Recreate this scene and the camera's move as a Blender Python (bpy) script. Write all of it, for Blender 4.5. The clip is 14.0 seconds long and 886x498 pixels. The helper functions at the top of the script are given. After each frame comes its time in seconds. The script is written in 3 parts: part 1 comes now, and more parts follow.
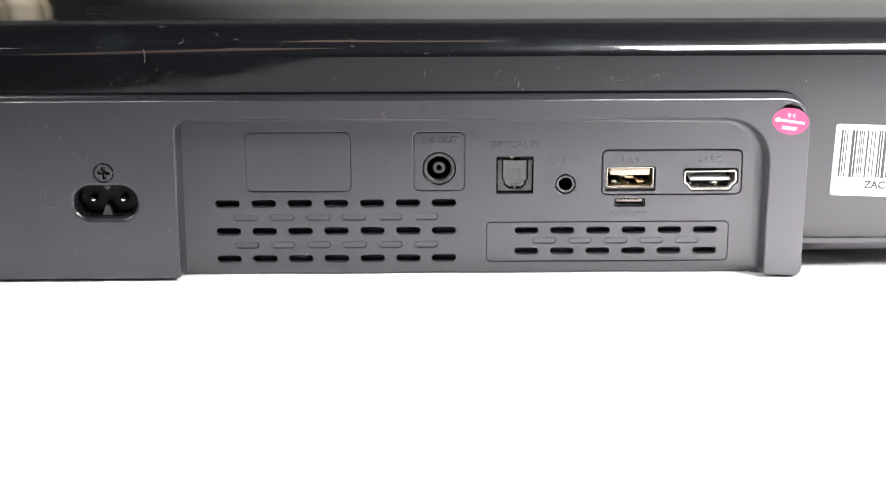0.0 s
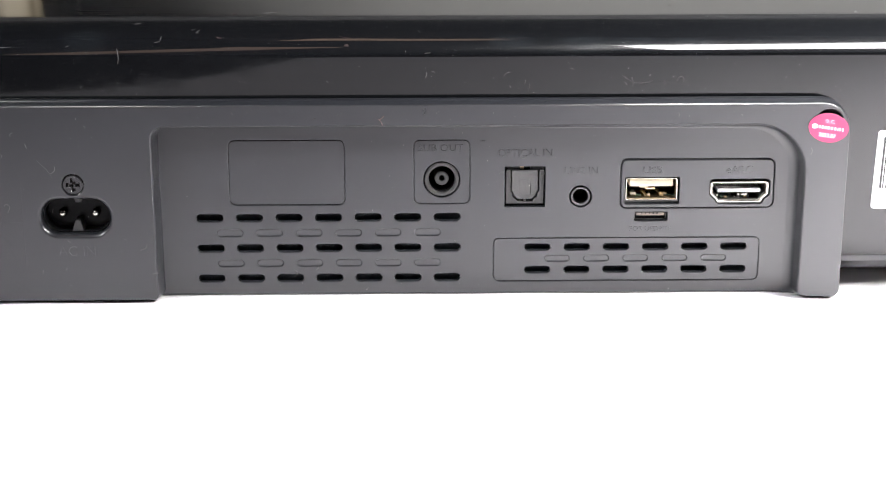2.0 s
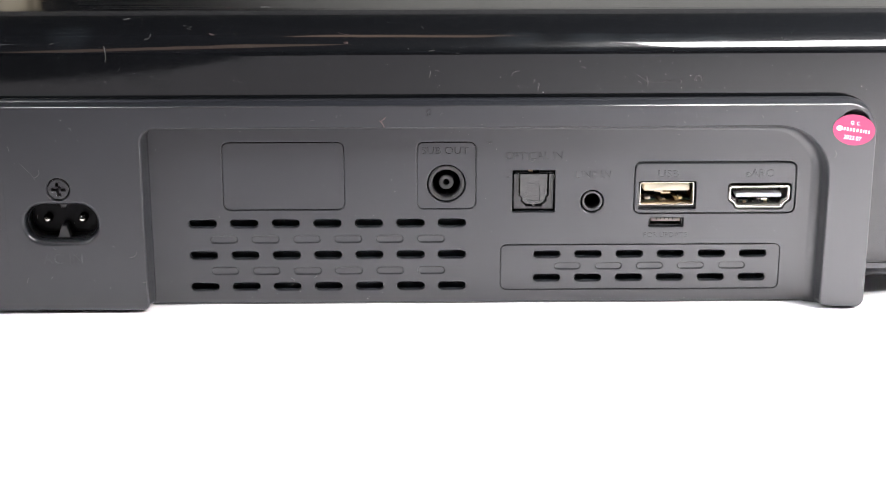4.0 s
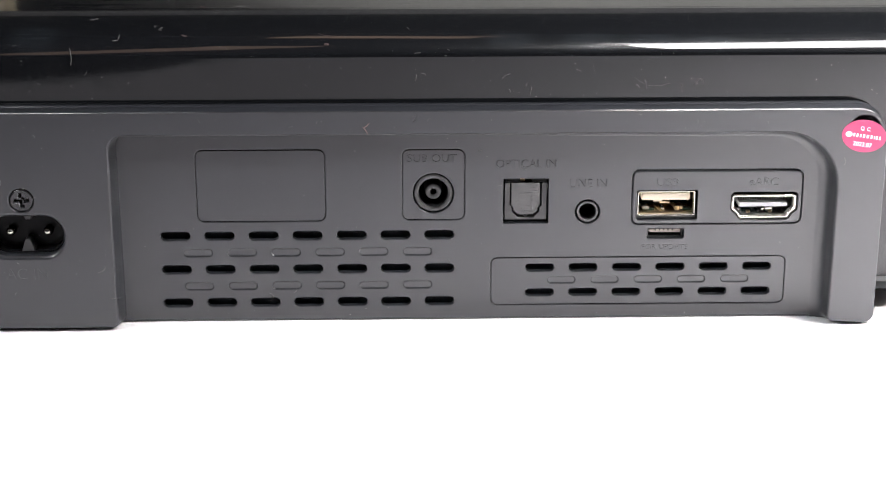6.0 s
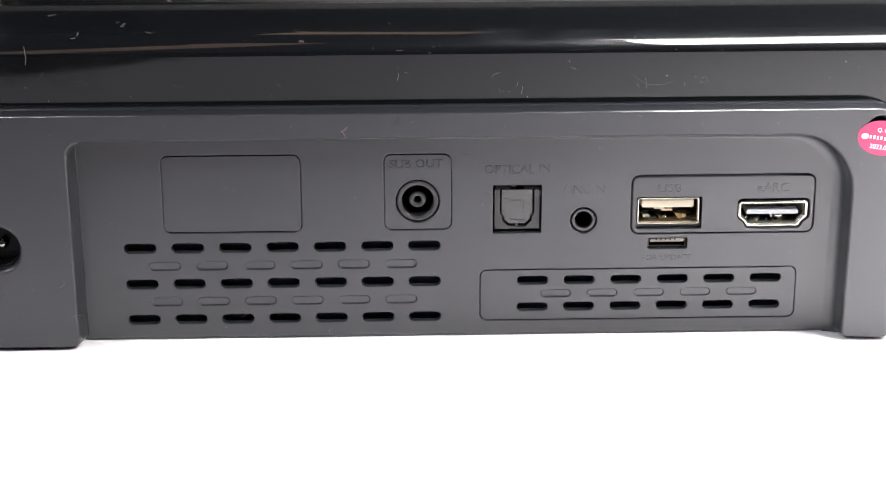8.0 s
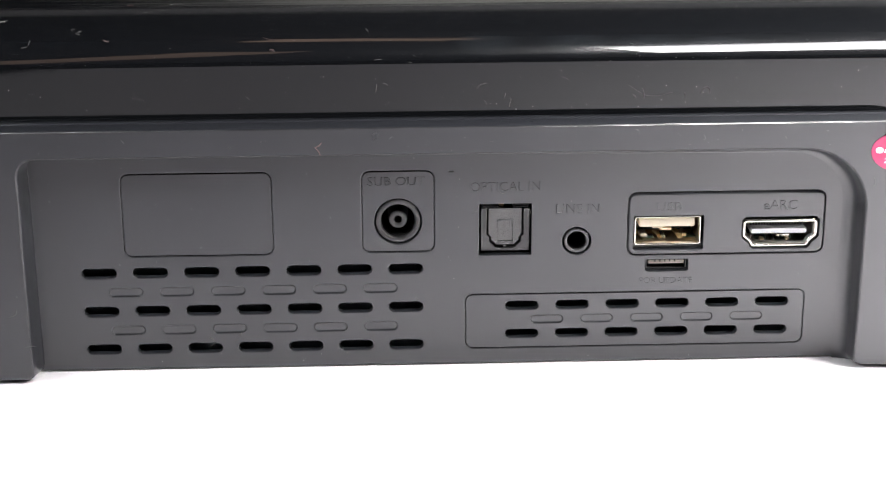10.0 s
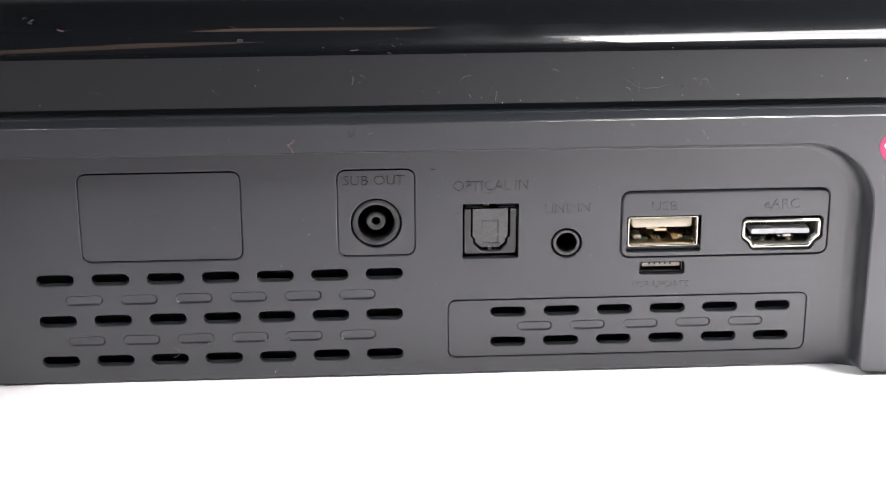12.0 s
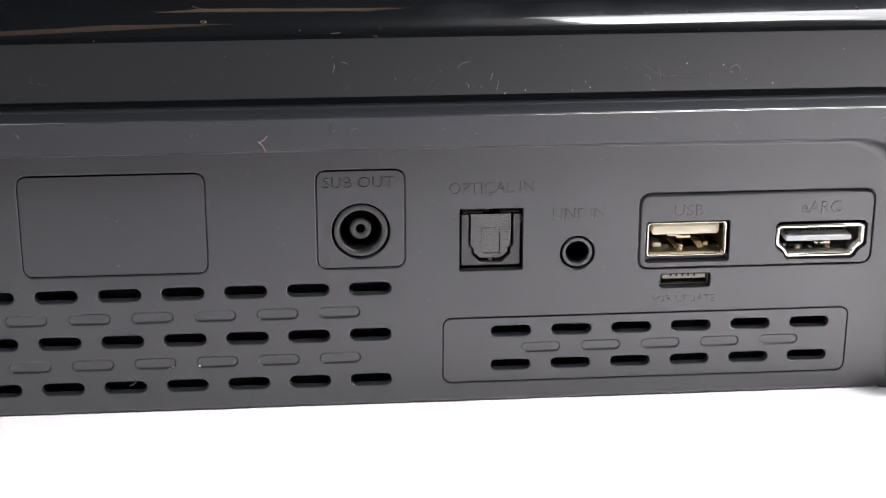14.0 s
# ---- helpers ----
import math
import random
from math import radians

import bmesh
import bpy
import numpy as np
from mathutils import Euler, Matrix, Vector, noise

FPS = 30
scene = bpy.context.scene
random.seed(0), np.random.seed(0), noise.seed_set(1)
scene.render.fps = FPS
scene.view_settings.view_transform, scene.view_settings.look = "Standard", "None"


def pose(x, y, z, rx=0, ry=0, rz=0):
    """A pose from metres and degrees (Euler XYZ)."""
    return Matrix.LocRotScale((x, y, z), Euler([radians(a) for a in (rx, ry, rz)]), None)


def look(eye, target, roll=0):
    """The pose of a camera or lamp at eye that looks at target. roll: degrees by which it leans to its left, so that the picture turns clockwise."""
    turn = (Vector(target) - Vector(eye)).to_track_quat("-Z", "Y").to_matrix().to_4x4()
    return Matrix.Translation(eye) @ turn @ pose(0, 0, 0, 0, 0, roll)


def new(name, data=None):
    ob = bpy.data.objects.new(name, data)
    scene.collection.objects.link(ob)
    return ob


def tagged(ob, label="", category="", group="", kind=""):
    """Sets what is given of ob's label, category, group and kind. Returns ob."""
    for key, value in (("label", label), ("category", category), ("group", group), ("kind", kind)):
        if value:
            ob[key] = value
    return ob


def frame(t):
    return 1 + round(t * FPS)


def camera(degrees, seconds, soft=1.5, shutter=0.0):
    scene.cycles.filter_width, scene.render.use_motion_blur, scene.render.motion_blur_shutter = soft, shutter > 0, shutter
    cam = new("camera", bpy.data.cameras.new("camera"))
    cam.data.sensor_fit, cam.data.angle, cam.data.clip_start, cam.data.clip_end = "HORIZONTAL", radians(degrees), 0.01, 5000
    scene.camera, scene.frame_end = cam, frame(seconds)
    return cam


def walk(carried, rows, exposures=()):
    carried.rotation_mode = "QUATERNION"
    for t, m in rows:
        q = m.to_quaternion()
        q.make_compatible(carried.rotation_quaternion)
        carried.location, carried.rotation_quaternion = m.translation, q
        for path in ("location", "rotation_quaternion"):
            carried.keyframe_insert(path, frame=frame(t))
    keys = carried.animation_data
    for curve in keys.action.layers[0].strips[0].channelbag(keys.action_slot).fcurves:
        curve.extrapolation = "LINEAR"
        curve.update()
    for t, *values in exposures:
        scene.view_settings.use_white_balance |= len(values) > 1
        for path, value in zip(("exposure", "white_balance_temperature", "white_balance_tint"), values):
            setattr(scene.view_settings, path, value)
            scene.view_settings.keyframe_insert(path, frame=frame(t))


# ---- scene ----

# ---- camera: seconds, x, y, z in metres, then heading, pitch and roll in degrees ----
cam = camera(30, 14.0, soft=0.95)
PATH = [
    (0.0, -0.01815, -0.43010, 0.13250, 0.835, -16.269, -0.084),
    (0.5, -0.01844, -0.41910, 0.12974, 0.944, -16.054, -0.147),
    (1.0, -0.01687, -0.40874, 0.12844, 0.709, -16.117, -0.301),
    (1.5, -0.01757, -0.39825, 0.12880, 0.800, -16.460, -0.123),
    (2.0, -0.01790, -0.39073, 0.12718, 0.772, -16.460, -0.110),
    (2.5, -0.01763, -0.38615, 0.12618, 0.604, -16.484, -0.159),
    (3.0, -0.01787, -0.37985, 0.12896, 0.606, -16.900, -0.132),
    (5.5, -0.01778, -0.35549, 0.12831, 0.977, -17.451, -0.120),
    (6.0, -0.01861, -0.34882, 0.12590, 1.281, -17.401, -0.056),
    (6.5, -0.01691, -0.34372, 0.12509, 1.141, -17.409, -0.182),
    (7.0, -0.01471, -0.33802, 0.12662, 0.918, -17.753, -0.297),
    (7.5, -0.01550, -0.33067, 0.12347, 1.226, -17.545, -0.243),
    (8.0, -0.01566, -0.32297, 0.12304, 1.395, -17.837, -0.252),
    (10.5, -0.01451, -0.29291, 0.12283, 2.197, -18.694, -0.309),
    (11.0, -0.01649, -0.28806, 0.12301, 2.645, -19.022, -0.217),
    (11.5, -0.01938, -0.28260, 0.12143, 3.457, -18.969, -0.010),
    (12.0, -0.01869, -0.27756, 0.11995, 3.626, -18.981, -0.073),
    (12.5, -0.01785, -0.27080, 0.11877, 3.803, -18.932, -0.024),
    (13.0, -0.01843, -0.26261, 0.11711, 4.050, -19.141, -0.042),
    (13.5, -0.01913, -0.25299, 0.11357, 4.321, -19.097, -0.020),
    (14.0, -0.02077, -0.24238, 0.11025, 4.856, -19.078, 0.048),
]


def camera_pose(x, y, z, yaw, pitch, roll):
    return pose(x, y, z) @ pose(0, 0, 0, 0, 0, -yaw) @ pose(0, 0, 0, 90 + pitch) @ pose(0, 0, 0, 0, 0, roll)


walk(cam, [(row[0], camera_pose(*row[1:])) for row in PATH], [(0.0, 0.05), (3.0, -0.14), (6.5, -0.37), (8.0, -0.42), (11.0, -0.49), (14.0, -0.71)])

# ---- world and lights: a closed studio lit by softboxes and added beam lamps ----
world = bpy.data.worlds.new("world")
scene.world = world
world.use_nodes = True
world.node_tree.nodes["Background"].inputs[0].default_value = (0.5, 0.5, 0.52, 1)
world.node_tree.nodes["Background"].inputs[1].default_value = 0.04


def softbox_lamp(name, eye, target, width, height, watts, roll, colour=(1, 0.982, 1.0)):
    data = bpy.data.lights.new(name, "AREA")
    data.shape, data.size, data.size_y = "RECTANGLE", width, height
    data.energy, data.color = watts, colour
    lamp = new(name, data)
    lamp.matrix_world = look(eye, target, roll)
    return lamp


softbox_lamp("softbox_lamp", (0.475, -0.04, 0.66), (0.355, -0.06, 0.0), 0.92, 0.38, 20.3, 17)


def beam_lamp(name, eye, target, width, height, watts, beam, colour):
    """An added area lamp, its spread narrowed so that the light stays within a beam."""
    lamp = softbox_lamp(name, eye, target, width, height, watts, 0, colour)
    lamp.data.spread = radians(beam)


# unseen lamps, added for the panel's brighter right side and the corner glints
beam_lamp("key_lamp", (0.253, 0.005, 0.567), (0.26, -0.07, 0.0), 0.28, 0.35, 4.6, 40, (1, 0.982, 0.975))
beam_lamp("side_lamp", (0.58, -0.40, 0.56), (0.05, 0.02, 0.04), 0.14, 0.14, 0.42, 26, (1, 0.965, 0.925))
beam_lamp("front_left_lamp", (-0.62, -0.38, 0.58), (-0.03, 0.02, 0.04), 0.14, 0.14, 0.22, 26, (0.98, 0.985, 1.0))
softbox_lamp("left_lamp", (-0.62, -0.05, 0.62), (-0.40, -0.05, 0.0), 0.70, 0.06, 0.9, -16)

# ---- materials ----


def material(name, colour, rough=0.5, metal=0.0, bump=0.0, bump_scale=2000, vary=0.0, vary_scale=60, coat=0.0, coat_rough=0.03, specular=0.5, rough_vary=0.0):
    m = bpy.data.materials.new(name)
    m.use_nodes = True
    nodes, links = m.node_tree.nodes, m.node_tree.links
    b = nodes["Principled BSDF"]
    b.inputs["Base Color"].default_value = (*colour, 1)
    b.inputs["Roughness"].default_value = rough
    b.inputs["Metallic"].default_value = metal
    b.inputs["Specular IOR Level"].default_value = specular
    b.inputs["Coat Weight"].default_value = coat
    b.inputs["Coat Roughness"].default_value = coat_rough
    place = nodes.new("ShaderNodeTexCoord")

    def noise_node(scale, detail=3):
        n = nodes.new("ShaderNodeTexNoise")
        n.inputs["Scale"].default_value, n.inputs["Detail"].default_value = scale, detail
        links.new(place.outputs["Object"], n.inputs["Vector"])
        return n

    if vary:
        n, mix = noise_node(vary_scale, 5), nodes.new("ShaderNodeMix")
        mix.data_type = "RGBA"
        mix.inputs["A"].default_value = (*[c * (1 - vary) for c in colour], 1)
        mix.inputs["B"].default_value = (*[min(1, c * (1 + vary)) for c in colour], 1)
        links.new(n.outputs["Fac"], mix.inputs["Factor"])
        links.new(mix.outputs["Result"], b.inputs["Base Color"])
    if rough_vary:
        n, span = noise_node(vary_scale * 1.7, 6), nodes.new("ShaderNodeMapRange")
        span.inputs["To Min"].default_value, span.inputs["To Max"].default_value = rough - rough_vary, rough + rough_vary
        links.new(n.outputs["Fac"], span.inputs["Value"])
        links.new(span.outputs["Result"], b.inputs["Roughness"])
    if bump:
        n, bm_node = noise_node(bump_scale, 2), nodes.new("ShaderNodeBump")
        bm_node.inputs["Strength"].default_value, bm_node.inputs["Distance"].default_value = bump, 0.0001
        links.new(n.outputs["Fac"], bm_node.inputs["Height"])
        links.new(bm_node.outputs["Normal"], b.inputs["Normal"])
        if coat:
            links.new(bm_node.outputs["Normal"], b.inputs["Coat Normal"])
    return m


MATTE = material("matte_black_plastic", (0.0135, 0.0145, 0.0175), 0.3, coat=0.58, coat_rough=0.13, bump=0.22, bump_scale=6000, vary=0.12, vary_scale=90, rough_vary=0.06)
GLOSS = material("piano_black_plastic", (0.0034, 0.0038, 0.0046), 0.3, coat=1.0, coat_rough=0.04, specular=0.05, rough_vary=0.04)


def smudged(m, scale, least=0.04, most=0.17, start=0.56):
    """Fingerprint haze: patches where the clear coat turns duller."""
    nodes, links = m.node_tree.nodes, m.node_tree.links
    place_node, n, ramp = nodes.new("ShaderNodeTexCoord"), nodes.new("ShaderNodeTexNoise"), nodes.new("ShaderNodeMapRange")
    stretch = nodes.new("ShaderNodeMapping")
    stretch.inputs["Scale"].default_value = (1, 0.6, 1.6)
    n.inputs["Scale"].default_value, n.inputs["Detail"].default_value, n.inputs["Roughness"].default_value = scale, 8, 0.7
    ramp.inputs["From Min"].default_value, ramp.inputs["From Max"].default_value = start, 0.78
    ramp.inputs["To Min"].default_value, ramp.inputs["To Max"].default_value = least, most
    links.new(place_node.outputs["Object"], stretch.inputs["Vector"])
    links.new(stretch.outputs["Vector"], n.inputs["Vector"])
    links.new(n.outputs["Fac"], ramp.inputs["Value"])
    links.new(ramp.outputs["Result"], m.node_tree.nodes["Principled BSDF"].inputs["Coat Roughness"])



def rippled(m):
    """Faint mould lines along the bar, which draw the mirrored lamps out into streaks."""
    nodes, links = m.node_tree.nodes, m.node_tree.links
    where, stretch, n, relief = nodes.new("ShaderNodeTexCoord"), nodes.new("ShaderNodeMapping"), nodes.new("ShaderNodeTexNoise"), nodes.new("ShaderNodeBump")
    stretch.inputs["Scale"].default_value = (3, 600, 0)
    n.inputs["Scale"].default_value, n.inputs["Detail"].default_value = 1, 3
    relief.inputs["Strength"].default_value, relief.inputs["Distance"].default_value = 1.0, 0.000026
    links.new(where.outputs["Object"], stretch.inputs["Vector"])
    links.new(stretch.outputs["Vector"], n.inputs["Vector"])
    links.new(n.outputs["Fac"], relief.inputs["Height"])
    links.new(relief.outputs["Normal"], nodes["Principled BSDF"].inputs["Coat Normal"])


def fingerprints(m, prints):
    """Greasy ridged prints at the given x, y and half widths in metres, which dull the coat and catch some light."""
    nodes, links = m.node_tree.nodes, m.node_tree.links
    b = nodes["Principled BSDF"]
    where = nodes.new("ShaderNodeTexCoord")

    def sum_of(kind, x, y):
        node = nodes.new("ShaderNodeMath")
        node.operation = kind
        for socket, value in zip(node.inputs, (x, y)):
            if isinstance(value, float):
                socket.default_value = value
            else:
                links.new(value, socket)
        return node.outputs[0]

    total = None
    for x, y, wide, deep, ridge in prints:
        shift = nodes.new("ShaderNodeMapping")
        shift.inputs["Scale"].default_value = (1 / wide, 1 / deep, 0)
        shift.inputs["Location"].default_value = (-x / wide, -y / deep, 0)
        links.new(where.outputs["Object"], shift.inputs["Vector"])
        length = nodes.new("ShaderNodeVectorMath")
        length.operation = "LENGTH"
        links.new(shift.outputs["Vector"], length.inputs[0])
        mask = nodes.new("ShaderNodeMapRange")
        mask.interpolation_type = "SMOOTHSTEP"
        mask.inputs["From Min"].default_value, mask.inputs["From Max"].default_value = 1.0, 0.45
        links.new(length.outputs["Value"], mask.inputs["Value"])
        wave = nodes.new("ShaderNodeTexWave")
        wave.wave_type, wave.rings_direction = "RINGS", "Z"
        wave.inputs["Scale"].default_value, wave.inputs["Distortion"].default_value, wave.inputs["Detail Scale"].default_value = ridge, 3.5, 1.2
        links.new(shift.outputs["Vector"], wave.inputs["Vector"])
        patch = nodes.new("ShaderNodeTexNoise")
        patch.inputs["Scale"].default_value, patch.inputs["Detail"].default_value = 3.5, 6
        links.new(shift.outputs["Vector"], patch.inputs["Vector"])
        one = sum_of("MULTIPLY", sum_of("MULTIPLY", wave.outputs["Fac"], mask.outputs["Result"]), patch.outputs["Fac"])
        total = one if total is None else sum_of("MAXIMUM", total, one)
    old = b.inputs["Coat Roughness"].links[0].from_socket
    links.new(sum_of("ADD", old, sum_of("MULTIPLY", total, 0.14)), b.inputs["Coat Roughness"])
    tint = nodes.new("ShaderNodeMix")
    tint.data_type = "RGBA"
    tint.inputs["A"].default_value, tint.inputs["B"].default_value = b.inputs["Base Color"].default_value, (0.014, 0.017, 0.02, 1)
    links.new(total, tint.inputs["Factor"])
    links.new(tint.outputs["Result"], b.inputs["Base Color"])


smudged(GLOSS, 55, 0.04, 0.13, 0.5)
rippled(GLOSS)
fingerprints(GLOSS, [(-0.0987, 0.0063, 0.0065, 0.0075, 4.2), (0.004, 0.0042, 0.007, 0.004, 4.0), (0.021, 0.0036, 0.008, 0.004, 4.6), (0.034, 0.0034, 0.008, 0.003, 4.0), (0.047, 0.0028, 0.008, 0.003, 4.4)])
smudged(MATTE, 38, 0.08, 0.18, 0.42)
SHINY = material("shiny_black_inner_plastic", (0.005, 0.005, 0.0055), 0.16, vary=0.2, vary_scale=500, specular=0.6)
VOID = material("black_socket_plastic", (0.0025, 0.0025, 0.003), 0.3, specular=0.1, vary=0.2, vary_scale=300)
SCREW = material("blackened_steel", (0.055, 0.055, 0.058), 0.24, 0.8, vary=0.2, vary_scale=800)
JACKRING = material("dark_plated_rim", (0.11, 0.11, 0.115), 0.3, 0.6, vary=0.2, vary_scale=800)
LINING = material("grey_plated_steel", (0.42, 0.41, 0.38), 0.45, 1.0, vary=0.3, vary_scale=700)
BEIGE = material("pale_contact_plastic", (0.30, 0.27, 0.22), 0.45, vary=0.1, vary_scale=900)
BAND_GREY = material("grey_band_board", (0.10, 0.10, 0.10), 0.6, vary=0.15, vary_scale=20)
CURTAIN = material("beige_curtain_cloth", (0.80, 0.72, 0.55), 0.85, vary=0.15, vary_scale=8)
DARK = material("dark_inner_plastic", (0.011, 0.0125, 0.013), 0.45, specular=0.25, vary=0.3, vary_scale=200)
BOARD = material("dark_blue_grey_board", (0.042, 0.058, 0.066), 0.5, vary=0.4, vary_scale=260)
PORT = material("black_moulded_plastic", (0.009, 0.009, 0.0095), 0.34, specular=0.7, bump=0.3, bump_scale=3000, vary=0.2, vary_scale=400)
DOOR = material("grained_black_plastic", (0.015, 0.015, 0.0155), 0.2, bump=1.0, bump_scale=4800, vary=0.9, vary_scale=6500, rough_vary=0.1, specular=1.0)
RIM = material("worn_dark_rim", (0.07, 0.07, 0.073), 0.3, 0.5, bump=0.6, bump_scale=3000, vary=0.5, vary_scale=2500)
STEEL = material("nickel_plated_steel", (0.78, 0.74, 0.66), 0.22, 1.0, vary=0.06, vary_scale=600)
BRASS = material("brassy_plated_steel", (0.62, 0.50, 0.33), 0.28, 1.0, vary=0.25, vary_scale=500)
CREAM = material("cream_plastic", (0.60, 0.535, 0.42), 0.45, vary=0.04, vary_scale=300)
GREEN = material("green_board", (0.012, 0.03, 0.018), 0.35, vary=0.3, vary_scale=800)
GREY = material("grey_plastic", (0.32, 0.33, 0.35), 0.4, vary=0.1, vary_scale=600)
PINK = material("pink_sticker_paper", (0.32, 0.026, 0.092), 0.4, vary=0.05, vary_scale=300)
WHITE = material("white_label_paper", (0.82, 0.82, 0.84), 0.45, vary=0.02, vary_scale=200)
PAPER = material("barcode_paper", (0.56, 0.56, 0.58), 0.5, vary=0.03, vary_scale=200)
INK = material("grey_black_ink", (0.03, 0.03, 0.033), 0.5, vary=0.3, vary_scale=2000)
RUBBER = material("black_rubber", (0.02, 0.02, 0.02), 0.8, vary=0.2, vary_scale=300)
SHEET = material("white_table_sheet", (0.74, 0.722, 0.753), 0.6, bump=0.05, bump_scale=800, vary=0.015, vary_scale=12)
WALLS = material("dark_studio_wall", (0.016, 0.016, 0.018), 0.8, vary=0.2, vary_scale=2)
BACK = material("pale_backdrop_paper", (0.40, 0.40, 0.37), 0.8, vary=0.1, vary_scale=3)
FLOOR = material("dark_studio_floor", (0.03, 0.028, 0.027), 0.6, vary=0.3, vary_scale=4)
DUST = material("white_dust", (0.34, 0.33, 0.32), 0.8, vary=0.3, vary_scale=500)
FLUFF = material("pale_lint", (0.085, 0.082, 0.081), 0.8, vary=0.2, vary_scale=500)
BLUSH = material("reddish_lint", (0.13, 0.085, 0.082), 0.8, vary=0.2, vary_scale=500)

# ---- building helpers; lengths below are in millimetres, the panel's recess lies at y = 0 ----
MM = 0.001
RISE = 3.6


def place(x, y, z):
    return Vector((x * MM, y * MM, (z + RISE) * MM))


def rounded(x0, x1, z0, z1, r, n=5):
    """A rounded rectangle, anticlockwise as seen from the back of the bar."""
    out = []
    for cx, cz, a0 in ((x1 - r, z1 - r, 0), (x0 + r, z1 - r, 90), (x0 + r, z0 + r, 180), (x1 - r, z0 + r, 270)):
        for k in range(n + 1):
            a = radians(a0 + 90 * k / n)
            out.append((cx + r * math.cos(a), cz + r * math.sin(a)))
    return out


def ring(cx, cz, r, n=40, rz=None):
    return [(cx + r * math.cos(2 * math.pi * k / n), cz + (rz or r) * math.sin(2 * math.pi * k / n)) for k in range(n)]


def offset(loop, d):
    """The loop grown by d along its outward normals."""
    if d == 0:
        return list(loop)
    out, n = [], len(loop)
    for k in range(n):
        p, q, s = Vector(loop[k - 1]), Vector(loop[k]), Vector(loop[(k + 1) % n])
        a, b = (q - p), (s - q)
        if a.length < 1e-9 or b.length < 1e-9:
            m = (a if a.length > b.length else b).normalized()
            out.append((q.x + m.y * d, q.y - m.x * d))
            continue
        na, nb = Vector((a.y, -a.x)).normalized(), Vector((b.y, -b.x)).normalized()
        m = (na + nb).normalized()
        g = d / max(0.4, m.dot(na))
        out.append((q.x + m.x * g, q.y + m.y * g))
    return out


def loop_at(bm, loop, y):
    return [bm.verts.new(place(x, y, z)) for x, z in loop]


def bridge(bm, a, b, smooth=True, closed=True):
    n = len(a)
    for k in range(n if closed else n - 1):
        f = bm.faces.new((a[k], a[(k + 1) % n], b[(k + 1) % n], b[k]))
        f.smooth = smooth


def cap(bm, loops):
    """A flat face between an outer loop and holes."""
    edges = []
    for loop in loops:
        for k in range(len(loop)):
            pair = (loop[k - 1], loop[k])
            edges.append(bm.edges.get(pair) or bm.edges.new(pair))
    done = bmesh.ops.triangle_fill(bm, use_beauty=True, use_dissolve=False, edges=edges, normal=(0, -1, 0))
    for g in done["geom"]:
        if isinstance(g, bmesh.types.BMFace):
            g.smooth = False
            if g.normal.y > 0:
                g.normal_flip()


def stepped(bm, loop, steps, closed=False, first=None):
    """Walls through the offsets and depths of steps; returns the first and the last loop of points."""
    rows = [first or loop_at(bm, offset(loop, steps[0][0]), steps[0][1])]
    for d, y in steps[1:]:
        rows.append(loop_at(bm, offset(loop, d), y))
        bridge(bm, rows[-2], rows[-1])
    if closed:
        cap(bm, [rows[-1]])
    return rows[0], rows[-1]


def part(name, bm, mat, parent=None, label="", fix=True):
    if fix:
        bmesh.ops.recalc_face_normals(bm, faces=bm.faces)
    data = bpy.data.meshes.new(name)
    bm.to_mesh(data)
    bm.free()
    data.materials.append(mat)
    ob = new(name, data)
    if parent:
        ob.parent = parent
    if label:
        tagged(ob, label)
    return ob


def prism(loop, y0, y1, bevel=0.0, back=True):
    """A block with the outline loop between two depths, its front rim bevelled."""
    bm = bmesh.new()
    steps = [(-bevel, y0), (-0.3 * bevel, y0 + 0.3 * bevel), (0, y0 + bevel), (0, y1)] if bevel else [(0, y0), (0, y1)]
    a, b = stepped(bm, loop, steps)
    cap(bm, [a])
    if back:
        cap(bm, [b])
    return bm


def tube(outer, inner, y0, y1, bevel=0.1):
    """A hollow shell between two outlines, with a bevelled front rim."""
    bm = bmesh.new()
    a, b = stepped(bm, outer, [(-bevel, y0), (0, y0 + bevel), (0, y1)])
    c, d = stepped(bm, inner, [(bevel, y0), (0, y0 + bevel), (0, y1)])
    bridge(bm, a, c) if len(a) == len(c) else cap(bm, [a, c])
    bridge(bm, b, d) if len(b) == len(d) else cap(bm, [b, d])
    return bm


def box(x0, x1, y0, y1, z0, z1):
    return prism([(x1, z1), (x0, z1), (x0, z0), (x1, z0)], y0, y1)


